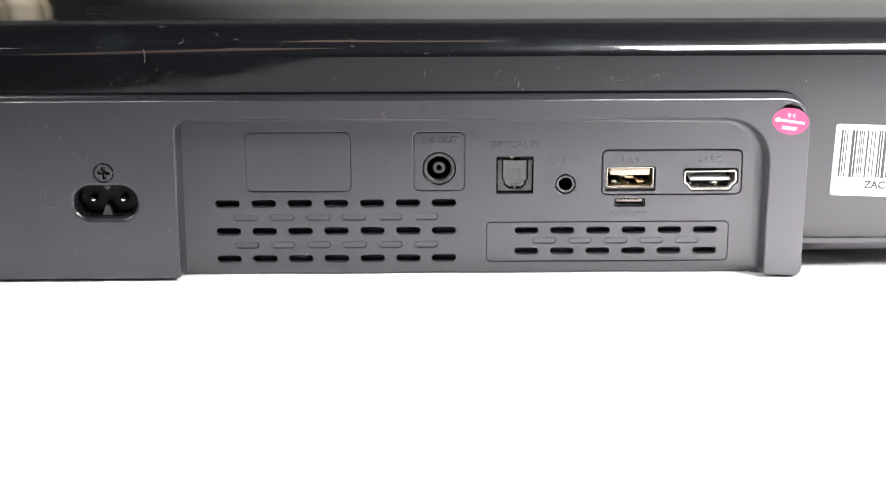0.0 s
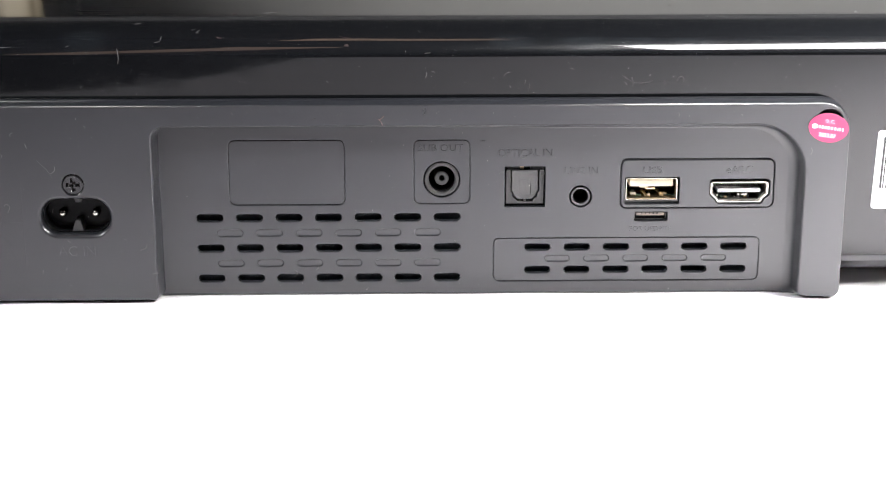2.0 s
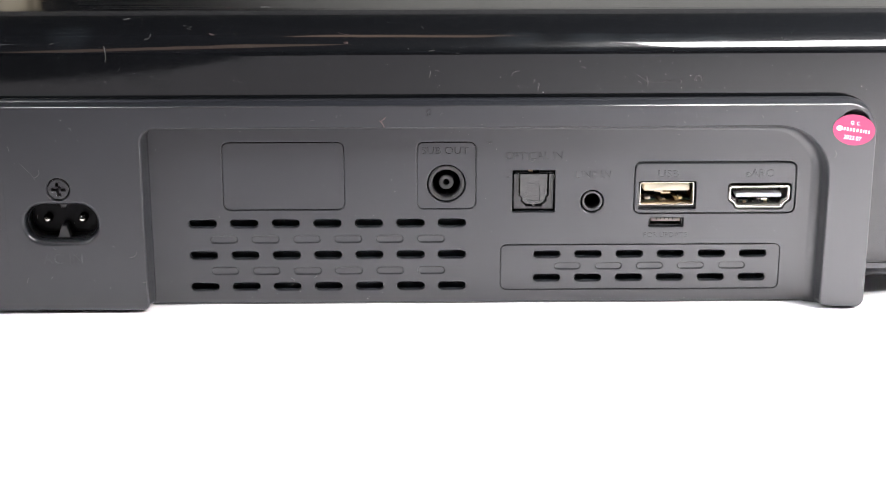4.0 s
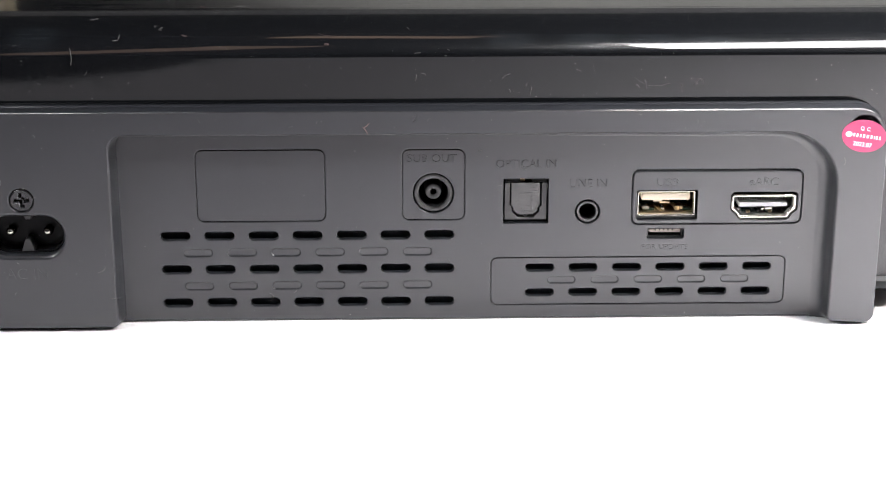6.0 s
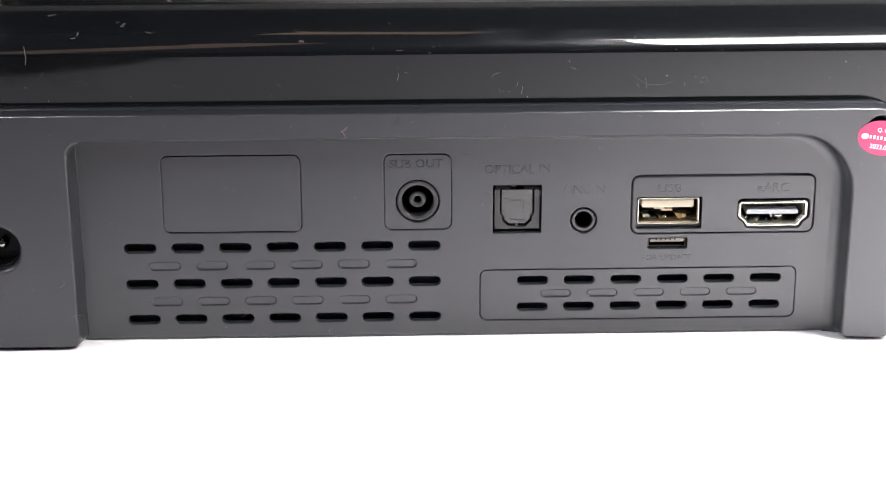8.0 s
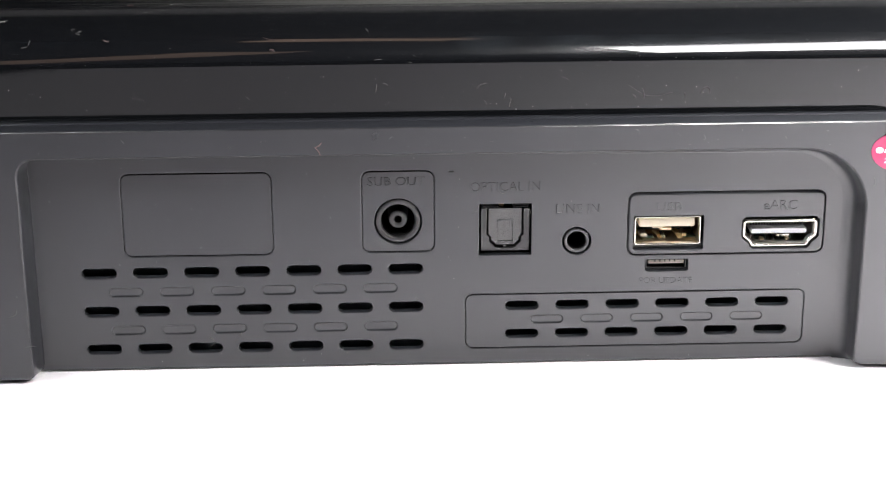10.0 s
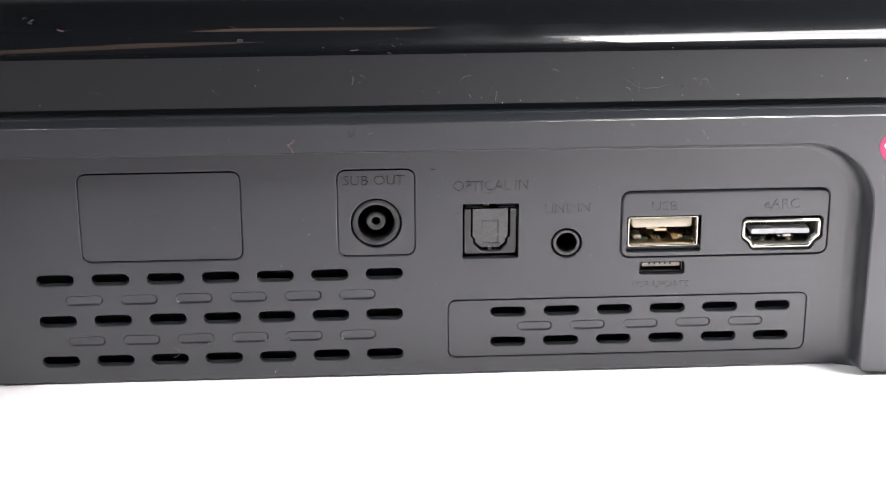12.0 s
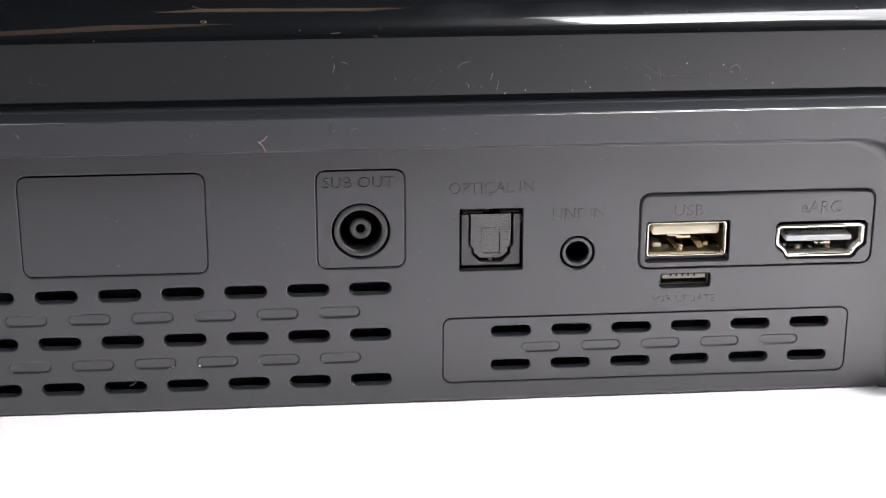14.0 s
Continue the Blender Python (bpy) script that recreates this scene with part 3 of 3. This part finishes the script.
def build_optical():
    cx, w, s = 7.42, 3.5, 0.27
    gate = [(cx + w, 27.75), (cx + w, 22.6), (cx + w - 0.5, 22.1), (cx + w - 0.5, 21.2), (cx + w - 1.75, 19.85), (cx - w + 1.75, 19.85), (cx - w + 0.5, 21.2), (cx - w + 0.5, 22.1), (cx - w, 22.6), (cx - w, 27.75)]
    ob = part("optical_socket", prism([(2.75, 27.75), (2.75, 19.3), (12.05, 19.3), (12.05, 27.75)] + gate, 0.9, 4.0, 0.14), PORT, recess,
              "square black optical socket with a closed grained shutter")
    door = [(cx + w - s, 27.7), (cx - w + s, 27.7), (cx - w + s, 22.45), (cx - w + 0.5 + s, 21.95), (cx - w + 0.5 + s, 21.3), (cx - w + 1.9, 20.35), (cx + w - 1.9, 20.35), (cx + w - 0.5 - s, 21.3), (cx + w - 0.5 - s, 21.95), (cx + w - s, 22.45)]
    bm = bmesh.new()
    a, b = stepped(bm, door, [(-0.1, 1.35), (0, 1.45), (0, 3)])
    square = [(cx + 1.42, 25.4), (cx - 1.42, 25.4), (cx - 1.42, 21.2), (cx + 1.42, 21.2)]
    c, d = stepped(bm, square, [(0.1, 1.35), (0.07, 1.5), (-0.08, 1.5), (-0.14, 1.4)], closed=True)
    cap(bm, [a, c])
    part("shutter", bm, DOOR, ob, "grained black shutter flap", fix=False)
    part("shutter_catch", box(cx - 0.3, cx + 0.3, 1.5, 3, 19.75, 20.4), PORT, ob)
    part("back_wall", box(2.2, 12.5, 6.0, 6.5, 18.5, 29.1), DARK, ob)
    for x0, x1 in ((2.9, 6.1), (8.75, 11.9)):
        part("hinge_bar", prism(rounded(x0, x1, 28.4, 28.7, 0.1, 3), 0.9, 3, 0.08), VOID, ob)
        part("hinge_bar", prism(rounded(x0 + 0.1, x1 - 0.1, 27.85, 28.25, 0.1, 3), 1.1, 3, 0.08), VOID, ob)
    part("hinge_post", box(cx - 1.1, cx - 0.1, 3.0, 3.6, 27.7, 28.8), BRASS, ob)


build_optical()


def build_usb():
    outer, inner = rounded(31.95, 44.75, 20.25, 25.95, 0.55), rounded(32.3, 44.4, 20.6, 25.6, 0.3)
    ob = part("usb_port", tube(outer, inner, 0.05, 13, 0.12), STEEL, recess, "rectangular metal socket with a cream tongue inside")
    bm = bmesh.new()
    floor_loop = [(44.4, 25.6), (32.3, 25.6), (32.3, 20.6), (44.4, 20.6)]
    a, b = stepped(bm, floor_loop, [(-0.05, 1.2), (-0.05, 11)], closed=True)
    part("lining", bm, BRASS, ob, "brassy plated lining")
    tongue = [(43.5, 25.2), (33.3, 25.2), (33.0, 24.9), (33.0, 23.75), (33.3, 23.4), (43.5, 23.4), (43.8, 23.75), (43.8, 24.9)]
    part("tongue", prism(tongue, 1.3, 11, 0.35), CREAM, ob, "cream plastic tongue")
    part("tongue_step", box(35.8, 37.8, 2.2, 11, 22.9, 23.45), CREAM, ob)
    for x, w, h in ((33.0, 0.5, 0.45), (36.2, 0.7, 0.6), (39.8, 1.1, 0.8)):
        bm = bmesh.new()
        rows = [[(x, 4), (x + 0.6, 2.0), (x + 1.0, 1.2)], [(x + w, 4), (x + w + 0.6, 2.0), (x + w + 1.0, 1.2)]]
        hs = (h + 0.3, h, 0.1)
        vs = [[bm.verts.new(place(p[0], p[1] + 1.5, 20.7 + hs[k])) for k, p in enumerate(r)] for r in rows]
        for k in range(2):
            bm.faces.new((vs[0][k], vs[1][k], vs[1][k + 1], vs[0][k + 1]))
        low = [[bm.verts.new(v.co - Vector((0, 0, 0.0002))) for v in r] for r in vs]
        for k in range(2):
            bm.faces.new((low[0][k], low[1][k], low[1][k + 1], low[0][k + 1]))
        for r, q in zip(vs, low):
            for k in range(2):
                bm.faces.new((r[k], r[k + 1], q[k + 1], q[k]))
        part("spring_tab", bm, BRASS, ob)
    for x, w in ((34.0, 2.2), (40.8, 3.6)):
        part("board_edge", box(x, x + w, 3.2, 5.0, 20.62, 20.95), GREEN, ob, "dark green board edge")
    for x, z, w, h, mat in ((34.2, 21.3, 1.5, 0.8, LINING), (38.0, 20.95, 0.8, 0.6, STEEL), (42.0, 21.35, 1.0, 0.75, BRASS), (38.4, 22.6, 2.4, 0.6, BRASS)):
        part("contact_foot", lump(x, z, 2.6, w, h, 3), mat, ob)
    part("ledge", box(31.7, 45.2, 0.9, 1.6, 19.2, 20.2), PORT, ob)


build_usb()


def build_hdmi():
    outer, inner = offset(hdmi_outline(0), 0.06), offset(hdmi_outline(0), -0.55)
    ob = part("hdmi_port", tube(outer, inner, 0.05, 12, 0.12), STEEL, recess, "metal video socket with bevelled lower corners")
    bm = bmesh.new()
    a, b = stepped(bm, inner, [(-0.05, 1.5), (-0.05, 10)], closed=True)
    part("lining", bm, LINING, ob, "grey metal lining")
    part("tongue", prism(rounded(54.6, 65.2, 21.95, 22.85, 0.2), 0.8, 9, 0.15), GREY, ob, "grey contact tongue")
    for k in range(19):
        x = 54.85 + k * 0.54
        part("contact", prism(rounded(x, x + 0.26, 22.87, 23.5, 0.08, 2), 3.2, 8, 0.08), JACKRING, ob)
    for x, z, w, h, mat in ((54.4, 20.75, 1.7, 0.7, STEEL), (61.6, 21.0, 1.7, 0.75, STEEL), (59.2, 20.2, 0.7, 0.45, STEEL), (60.2, 20.95, 0.7, 0.5, STEEL)):
        part("spring_tab", lump(x, z, 2.6, w, h, 3), mat, ob)
    for x, z in ((57.0, 20.35), (61.9, 20.3)):
        part("contact_foot", lump(x, z, 2.2, 0.85, 0.75, 3), BRASS, ob)
        part("board_edge", box(x - 1.2, x + 0.9, 3.0, 5.0, 20.05, 20.75), GREEN, ob, "dark green board edge")
    part("back_wall", box(52.0, 67.6, 8, 8.4, 18.9, 25.9), DARK, ob)


build_hdmi()


def build_micro():
    ob = part("service_port", tube(rounded(34.45, 42.35, 15.15, 17.2, 0.3), rounded(34.7, 42.1, 15.35, 16.95, 0.2), 1.0, 7, 0.08), PORT, recess, "tiny flat service socket with five contacts")
    part("tongue", prism(rounded(34.9, 41.9, 16.15, 16.95, 0.15), 1.0, 6, 0.12), BEIGE, ob, "pale contact tongue")
    for k in range(5):
        x = 36.1 + k * 0.95
        part("contact", box(x, x + 0.3, 0.85, 3, 16.6, 17.0), DARK, ob)
    part("back_wall", box(34.2, 42.6, 6.5, 7, 14.9, 17.4), DARK, ob)


build_micro()

# ---- lettering moulded into the plastic ----
for text, x, z, w, h in (("SUB OUT", -18.6, 32.75, 10.8, 1.75), ("OPTICAL IN", 0.75, 31.35, 13.2, 1.85), ("LINE IN", 17.0, 26.85, 8.2, 1.8), ("FOR UPDATE", 33.2, 12.5, 10.2, 1.2)):
    lettering("moulded_text", text, x, 0.02, z, h, w, MATTE, recess, "moulded letters in the same black plastic", 0.16 if h > 1.5 else 0.1, 0, -0.004)
for text, x, z, w, h in (("USB", 36.1, 27.05, 4.8, 1.75), ("eARC", 56.4, 27.0, 6.4, 1.9)):
    lettering("moulded_text", text, x, FIELD + 0.02, z, h, w, MATTE, recess, "moulded letters in the same black plastic", 0.16, 0, 0.005)
lettering("moulded_text", "AC IN", -105.8, FRONT + 0.02, 8.6, 2.5, 9.0, MATTE, panel, "moulded letters in the same black plastic", 0.1, 0, -0.012)
lettering("moulded_text", "CAUTION", -141.2, FRONT + 0.02, 13.4, 2.9, 22.0, MATTE, panel, "moulded letters in the same black plastic", 0.07, 0, -0.02)


def moulded_frame(loop, y, width, name="moulded_line", parent=None):
    bm = bmesh.new()
    a, b = stepped(bm, loop, [(0, y + 0.02), (-0.08, y - 0.03), (-width + 0.08, y - 0.03), (-width, y + 0.02)])
    return part(name, bm, MATTE, parent or panel)


moulded_frame(rounded(-160, -113.6, 6.2, 30.2, 0.3, 2), FRONT, 0.3)
moulded_frame([(-115.0, 7.2), (-119.6, 15.6), (-124.2, 7.2)], FRONT, 0.35)
moulded_frame([(-113.9, 17.2), (-159.7, 17.2), (-159.7, 16.95), (-113.9, 16.95)], FRONT, 0.1)
rng = random.Random(4)
for k, z in enumerate((26.0, 23.6, 21.2, 18.8)):
    x = -158.0
    while x < -117:
        w = rng.uniform(1.5, 4.5)
        part("moulded_bar", prism(rounded(x, min(x + w, -116), z, z + 0.9, 0.1, 1), FRONT - 0.03, FRONT + 0.05), MATTE, panel)
        x += w + 0.7
for z in (10.6, 8.9):
    part("moulded_bar", prism(rounded(-139, -126.5, z, z + 0.9, 0.1, 1), FRONT - 0.03, FRONT + 0.05), MATTE, panel)

# ---- stickers ----


def build_sticker():
    cx, cz, tilt = 79.25, 39.45, radians(-9)
    oval = [(cx + u * math.cos(tilt) - v * math.sin(tilt), cz + u * math.sin(tilt) + v * math.cos(tilt)) for u, v in ring(0, 0, 4.85, 48, 3.55)]
    ob = part("inspection_sticker", prism(oval, FRONT - 0.12, FRONT + 0.0, 0.04), PINK, panel, "oval pink inspection sticker with white print")
    t = -9
    lettering("print", "Q. C.", cx - 0.95, FRONT - 0.12, cz + 1.25, 0.95, 2.3, WHITE, ob, "white printed letters", 0.02, t)
    lettering("print", "2023.07", cx - 2.35, FRONT - 0.12, cz - 1.95, 0.95, 4.1, WHITE, ob, "white printed date", 0.02, t)
    x0, k = -2.4, 0
    while x0 < 3.8:
        w = (0.55, 0.6, 0.5, 0.65, 0.7, 0.6, 0.25, 0.55, 0.5)[k % 9]
        loop = [(x0 + w * 0.7, 0.38), (x0, 0.38), (x0, -0.34), (x0 + w * 0.7, -0.34)]
        loop = [(cx + u * math.cos(tilt) - v * math.sin(tilt), cz + u * math.sin(tilt) + v * math.cos(tilt)) for u, v in loop]
        part("print_bar", prism(loop, FRONT - 0.14, FRONT - 0.1), WHITE, ob)
        x0 += w + 0.16
        k += 1
    blob = [(cx - 3.3 + u * 0.75, cz + 0.5 + v * 0.6) for u, v in ring(0, 0, 1, 12)]
    part("print_mark", prism(blob, FRONT - 0.14, FRONT - 0.1), WHITE, ob)


build_sticker()


def build_barcode():
    tilt = radians(-2.0)

    def at(u, v):
        return (92.35 + u * math.cos(tilt) - v * math.sin(tilt), 17.85 + u * math.sin(tilt) + v * math.cos(tilt))

    sheet = [at(x, z) for x, z in rounded(0, 52, 0, 19.6, 0.8, 3)]
    ob = part("barcode_label", prism(sheet, CASE_BACK - 0.1, CASE_BACK + 0.0, 0.03), PAPER, soundbar, "white paper label printed with a barcode")
    runs = ((1.6, 0.5), (2.35, 0.28), (3.1, 0.28), (4.45, 0.75), (5.4, 0.5), (6.45, 0.28), (6.95, 0.28), (7.5, 0.28), (8.55, 0.45), (9.65, 0.28), (10.55, 0.28), (11.7, 0.45), (12.35, 0.42), (13.15, 0.8), (14.4, 0.28), (15.3, 0.45),
            (16.4, 0.28), (17.2, 0.75), (18.5, 0.28), (19.3, 0.5), (20.4, 0.5), (21.6, 0.28), (22.5, 0.7), (24.0, 0.28), (25.0, 0.5), (26.1, 0.28), (27.2, 0.7), (28.6, 0.28), (29.5, 0.5), (30.8, 0.75), (32.2, 0.28), (33.0, 0.5))
    for u, w in runs:
        part("bar", prism([at(u + w, 18.0), at(u, 18.0), at(u, 5.2), at(u + w, 5.2)], CASE_BACK - 0.12, CASE_BACK - 0.08), INK, ob)
    x, z = at(8.9, 2.1)
    lettering("print", "ZAC", x, CASE_BACK - 0.1, z, 2.2, 5.8, INK, ob, "grey printed letters", 0.04, -2.0, 0.022)


build_barcode()

# ---- dust and lint lying on the plastic ----


def case_point(x, s):
    """A point on the case's back and its outward direction: s from 0 at the panel's rim over the bend (1 to 2) to the top (3)."""
    if s < 1:
        return Vector((x, CASE_BACK, 46.8 + s * (FACE_TOP - 46.8))), Vector((0, -1, 0))
    if s < 2:
        a = radians(90 * (s - 1))
        return Vector((x, CASE_BACK + 30 - 30 * math.cos(a), FACE_TOP + 6 * math.sin(a))), Vector((0, -6 * math.cos(a), 30 * math.sin(a))).normalized()
    return Vector((x, CASE_BACK + 30 + 40 * (s - 2), FACE_TOP + 6.0 + min(0.2, 0.4 * (s - 2)))), Vector((0, 0, 1))


def speck(verts, faces, at, out, size, rng):
    side = out.orthogonal().normalized()
    up = out.cross(side)
    turn = rng.uniform(0, 6.3)
    base = len(verts)
    n = 5
    for k in range(n):
        a = turn + 2 * math.pi * k / n
        r = size * rng.uniform(0.6, 1.2)
        verts.append(place(*(at + (side * math.cos(a) + up * math.sin(a)) * r - out * 0.01)))
    verts.append(place(*(at + out * size * 0.6)))
    for k in range(n):
        faces.append((base + k, base + (k + 1) % n, base + n))


def fibre(verts, faces, points, outs, width):
    """A thin three-sided strand along points."""
    base = len(verts)
    for k, (p, o) in enumerate(zip(points, outs)):
        d = (points[min(k + 1, len(points) - 1)] - points[max(k - 1, 0)]).normalized()
        s = d.cross(o).normalized() * width
        taper = 0.5 if k in (0, len(points) - 1) else 1
        for q in (p + s * taper, p - s * taper, p + o * width * 1.6 * taper):
            verts.append(place(*q))
    for k in range(len(points) - 1):
        for i in range(3):
            j = (i + 1) % 3
            faces.append((base + 3 * k + i, base + 3 * k + j, base + 3 * k + 3 + j, base + 3 * k + 3 + i))


def build_dust():
    rng = random.Random(11)
    verts, faces = [], []
    for k in range(1900):
        s = rng.choice((rng.uniform(0.02, 1), rng.uniform(1, 2), rng.uniform(1.6, 3), rng.uniform(1.9, 2.6), rng.uniform(2, 3), rng.uniform(2, 2.8)))
        p, o = case_point(rng.uniform(-150, 130), s)
        speck(verts, faces, p, o, abs(rng.gauss(0.03, 0.03)) + 0.02, rng)
    for k in range(220):
        p, o = case_point(rng.uniform(-110, 90), rng.uniform(1.0, 1.75))
        speck(verts, faces, p, o, abs(rng.gauss(0.0, 0.025)) + 0.02, rng)
    for k in range(60):
        p = Vector((rng.uniform(-140, -84), FRONT, rng.uniform(-1, 44)))
        speck(verts, faces, p, Vector((0, -1, 0)), abs(rng.gauss(0.02, 0.03)) + 0.025, rng)
    for k in range(40):
        p = Vector((rng.uniform(-80, 72), FRONT, rng.uniform(41, 44.5)))
        speck(verts, faces, p, Vector((0, -1, 0)), abs(rng.gauss(0.02, 0.03)) + 0.025, rng)
    for k in range(70):
        p = Vector((rng.uniform(-78, 70), 0, rng.choice((rng.uniform(-2.5, 0), rng.uniform(36.5, 39.5), rng.uniform(17.8, 19)))))
        speck(verts, faces, p, Vector((0, -1, 0)), abs(rng.gauss(0.015, 0.03)) + 0.025, rng)
    for x0, x1, z0, z1, count in ((-34, -22, 20, 36, 12), (-4.5, 1.5, 13, 36, 12), (14, 29, 29, 37, 10), (-63, -38, 21, 34, 14), (48, 72, 12.5, 17, 8), (-80, -74, 0, 36, 8)):
        for k in range(count):
            p = Vector((rng.uniform(x0, x1), 0, rng.uniform(z0, z1)))
            speck(verts, faces, p, Vector((0, -1, 0)), abs(rng.gauss(0.015, 0.025)) + 0.025, rng)
    data = bpy.data.meshes.new("dust")
    data.from_pydata(verts, [], faces)
    data.materials.append(DUST)
    tagged(new("dust", data), "pale dust specks scattered over the black plastic", "dust", kind="stuff")


def build_lint():
    rng = random.Random(5)
    verts, faces = [], []
    red_verts, red_faces = [], []

    def wander(start, heading, length, bend, n=9):
        """Steps in the surface's own two directions."""
        pts, h = [Vector(start)], heading
        for k in range(n):
            h += bend * (0.5 + rng.random()) / n + rng.uniform(-0.25, 0.25)
            pts.append(pts[-1] + Vector((math.cos(h), math.sin(h))) * length / n)
        return pts

    def on_flat(x, z, y, heading, length, bend, width=0.06, red=False):
        pts = [Vector((p.x, y - 0.05, p.y)) for p in wander((x, z), radians(heading), length, bend)]
        fibre(red_verts if red else verts, red_faces if red else faces, pts, [Vector((0, -1, 0))] * len(pts), width)

    def on_case(x, s, heading, length, bend, width=0.055, red=False):
        flat = wander((0, 0), radians(heading), length, bend)
        pts, outs = [], []
        for f in flat:
            p, o = case_point(x + f.x, min(2.95, max(0.02, s + f.y / (9.2 if s < 1 else 31 if s < 2 else 40))))
            pts.append(p + o * 0.04), outs.append(o)
        fibre(red_verts if red else verts, red_faces if red else faces, pts, outs, width)

    # the strands that can be told apart
    on_case(43.6, 0.30, 100, 3.4, -3.5)
    on_case(-16.7, 0.42, 70, 1.6, 0.6, 0.09)
    on_case(-14.5, 0.55, 60, 1.2, 3.0)
    on_case(-90.0, 0.83, 80, 3.6, 0.9, 0.08)
    on_case(-80.4, 1.43, -85, 2.2, -1.2, 0.08)
    on_case(-81.6, 1.32, 20, 1.3, 0.8, 0.06)
    on_case(-71.6, 1.557, -150, 1.0, 0.2, 0.06)
    on_case(-72.5, 1.518, -20, 1.1, -0.3, 0.06)
    on_case(-67.0, 1.43, -88, 1.7, 0.6, 0.09, True)
    on_case(-35.4, 1.23, 20, 3.2, 5.6, 0.05, True)
    on_case(-37.6, 1.44, -60, 3.0, 0.5, 0.035, True)
    on_case(-18.5, 1.54, -70, 1.5, 0.9, 0.05)
    on_case(-16.9, 1.065, 5, 1.5, 0.4, 0.08)
    on_case(-9.8, 1.15, -75, 1.1, 0.5, 0.06)
    on_case(-10.6, 1.02, 50, 1.2, -2.8, 0.05)
    on_case(-88.4, 1.70, 12, 1.8, 0.3, 0.06)
    on_case(-65.6, 1.985, 100, 1.8, -3.0, 0.07, True)
    on_case(-57.4, 2.0, 40, 3.2, -1.8, 0.05)
    on_case(40.5, 0.24, 30, 1.0, 2.0, 0.05)
    on_case(30.7, 0.29, 20, 1.3, -2.0, 0.05)
    on_case(7.0, 0.26, 80, 1.1, 0.8, 0.06)
    on_case(3.7, 0.14, 60, 0.9, 1.5, 0.05)
    on_case(30.0, 0.5, -40, 9.0, 1.4, 0.025)
    on_case(33.0, 0.2, 80, 2.2, 1.0)
    on_case(2.0, 0.45, 75, 2.4, -0.6)
    on_case(8.0, 0.08, 95, 1.8, 0.4, 0.08)
    on_flat(-26.6, 42.9, FRONT, -150, 1.6, 0.2, 0.1, True)
    on_flat(-28.0, 42.1, FRONT, -45, 2.0, -0.4, 0.1, True)
    on_flat(-118.0, 21.0, FRONT, 100, 3.6, -3.6, 0.06)
    on_flat(-105.4, 31.0, FRONT, -60, 2.4, -2.0, 0.07)
    on_flat(-109.5, 32.5, FRONT, -45, 5.5, 0.5, 0.03)
    on_flat(-86.0, 10.0, FRONT, 20, 2.6, 1.5, 0.06)
    on_flat(-83.4, 4.0, FRONT, -10, 2.2, 0.8, 0.05)
    on_flat(-112.0, 36.5, FRONT, -80, 1.2, 0.5, 0.06)
    on_flat(-3.4, 35.6, 0, -60, 0.9, 1.6, 0.05)
    on_flat(-3.0, 35.2, 0, 50, 0.8, -1.0, 0.05)
    on_flat(-49.5, 3.0, 0, 10, 3.0, -3.0, 0.05)
    on_flat(-44.0, 3.0, 0, 40, 1.4, 0.6, 0.05)
    on_flat(6.2, 31.5, 0, -70, 1.6, 2.4, 0.06)
    on_flat(11.2, 27.9, 0, 10, 2.3, -2.5, 0.05)
    on_flat(2.1, 27.4, 0, 170, 1.2, 1.2, 0.05)
    on_flat(-9.5, 9.8, 0, 60, 0.8, 1.6, 0.05)
    on_flat(75.3, 33.0, FRONT, 40, 2.0, 0.6, 0.05)
    for k in range(22):
        on_case(rng.uniform(-140, 120), rng.choice((rng.uniform(0.1, 0.95), rng.uniform(1, 1.9), rng.uniform(1.9, 2.9))), rng.uniform(0, 180), rng.uniform(0.5, 1.8), rng.uniform(-3, 3), 0.04)
    for k in range(14):
        on_flat(rng.uniform(-135, -86), rng.uniform(0, 43), FRONT, rng.uniform(0, 180), rng.uniform(0.4, 1.4), rng.uniform(-3, 3), 0.04)
    for k in range(10):
        on_flat(rng.uniform(-80, 80), rng.uniform(41.5, 44.5), FRONT, rng.uniform(0, 180), rng.uniform(0.4, 1.2), rng.uniform(-3, 3), 0.04)
    for points, sides, mat, label in ((verts, faces, FLUFF, "fine pale lint fibres clinging to black plastic"), (red_verts, red_faces, BLUSH, "a few reddish lint fibres clinging to black plastic")):
        data = bpy.data.meshes.new("lint")
        data.from_pydata(points, [], sides)
        data.materials.append(mat)
        tagged(new("lint", data), label, "lint", kind="stuff")


build_dust()
build_lint()
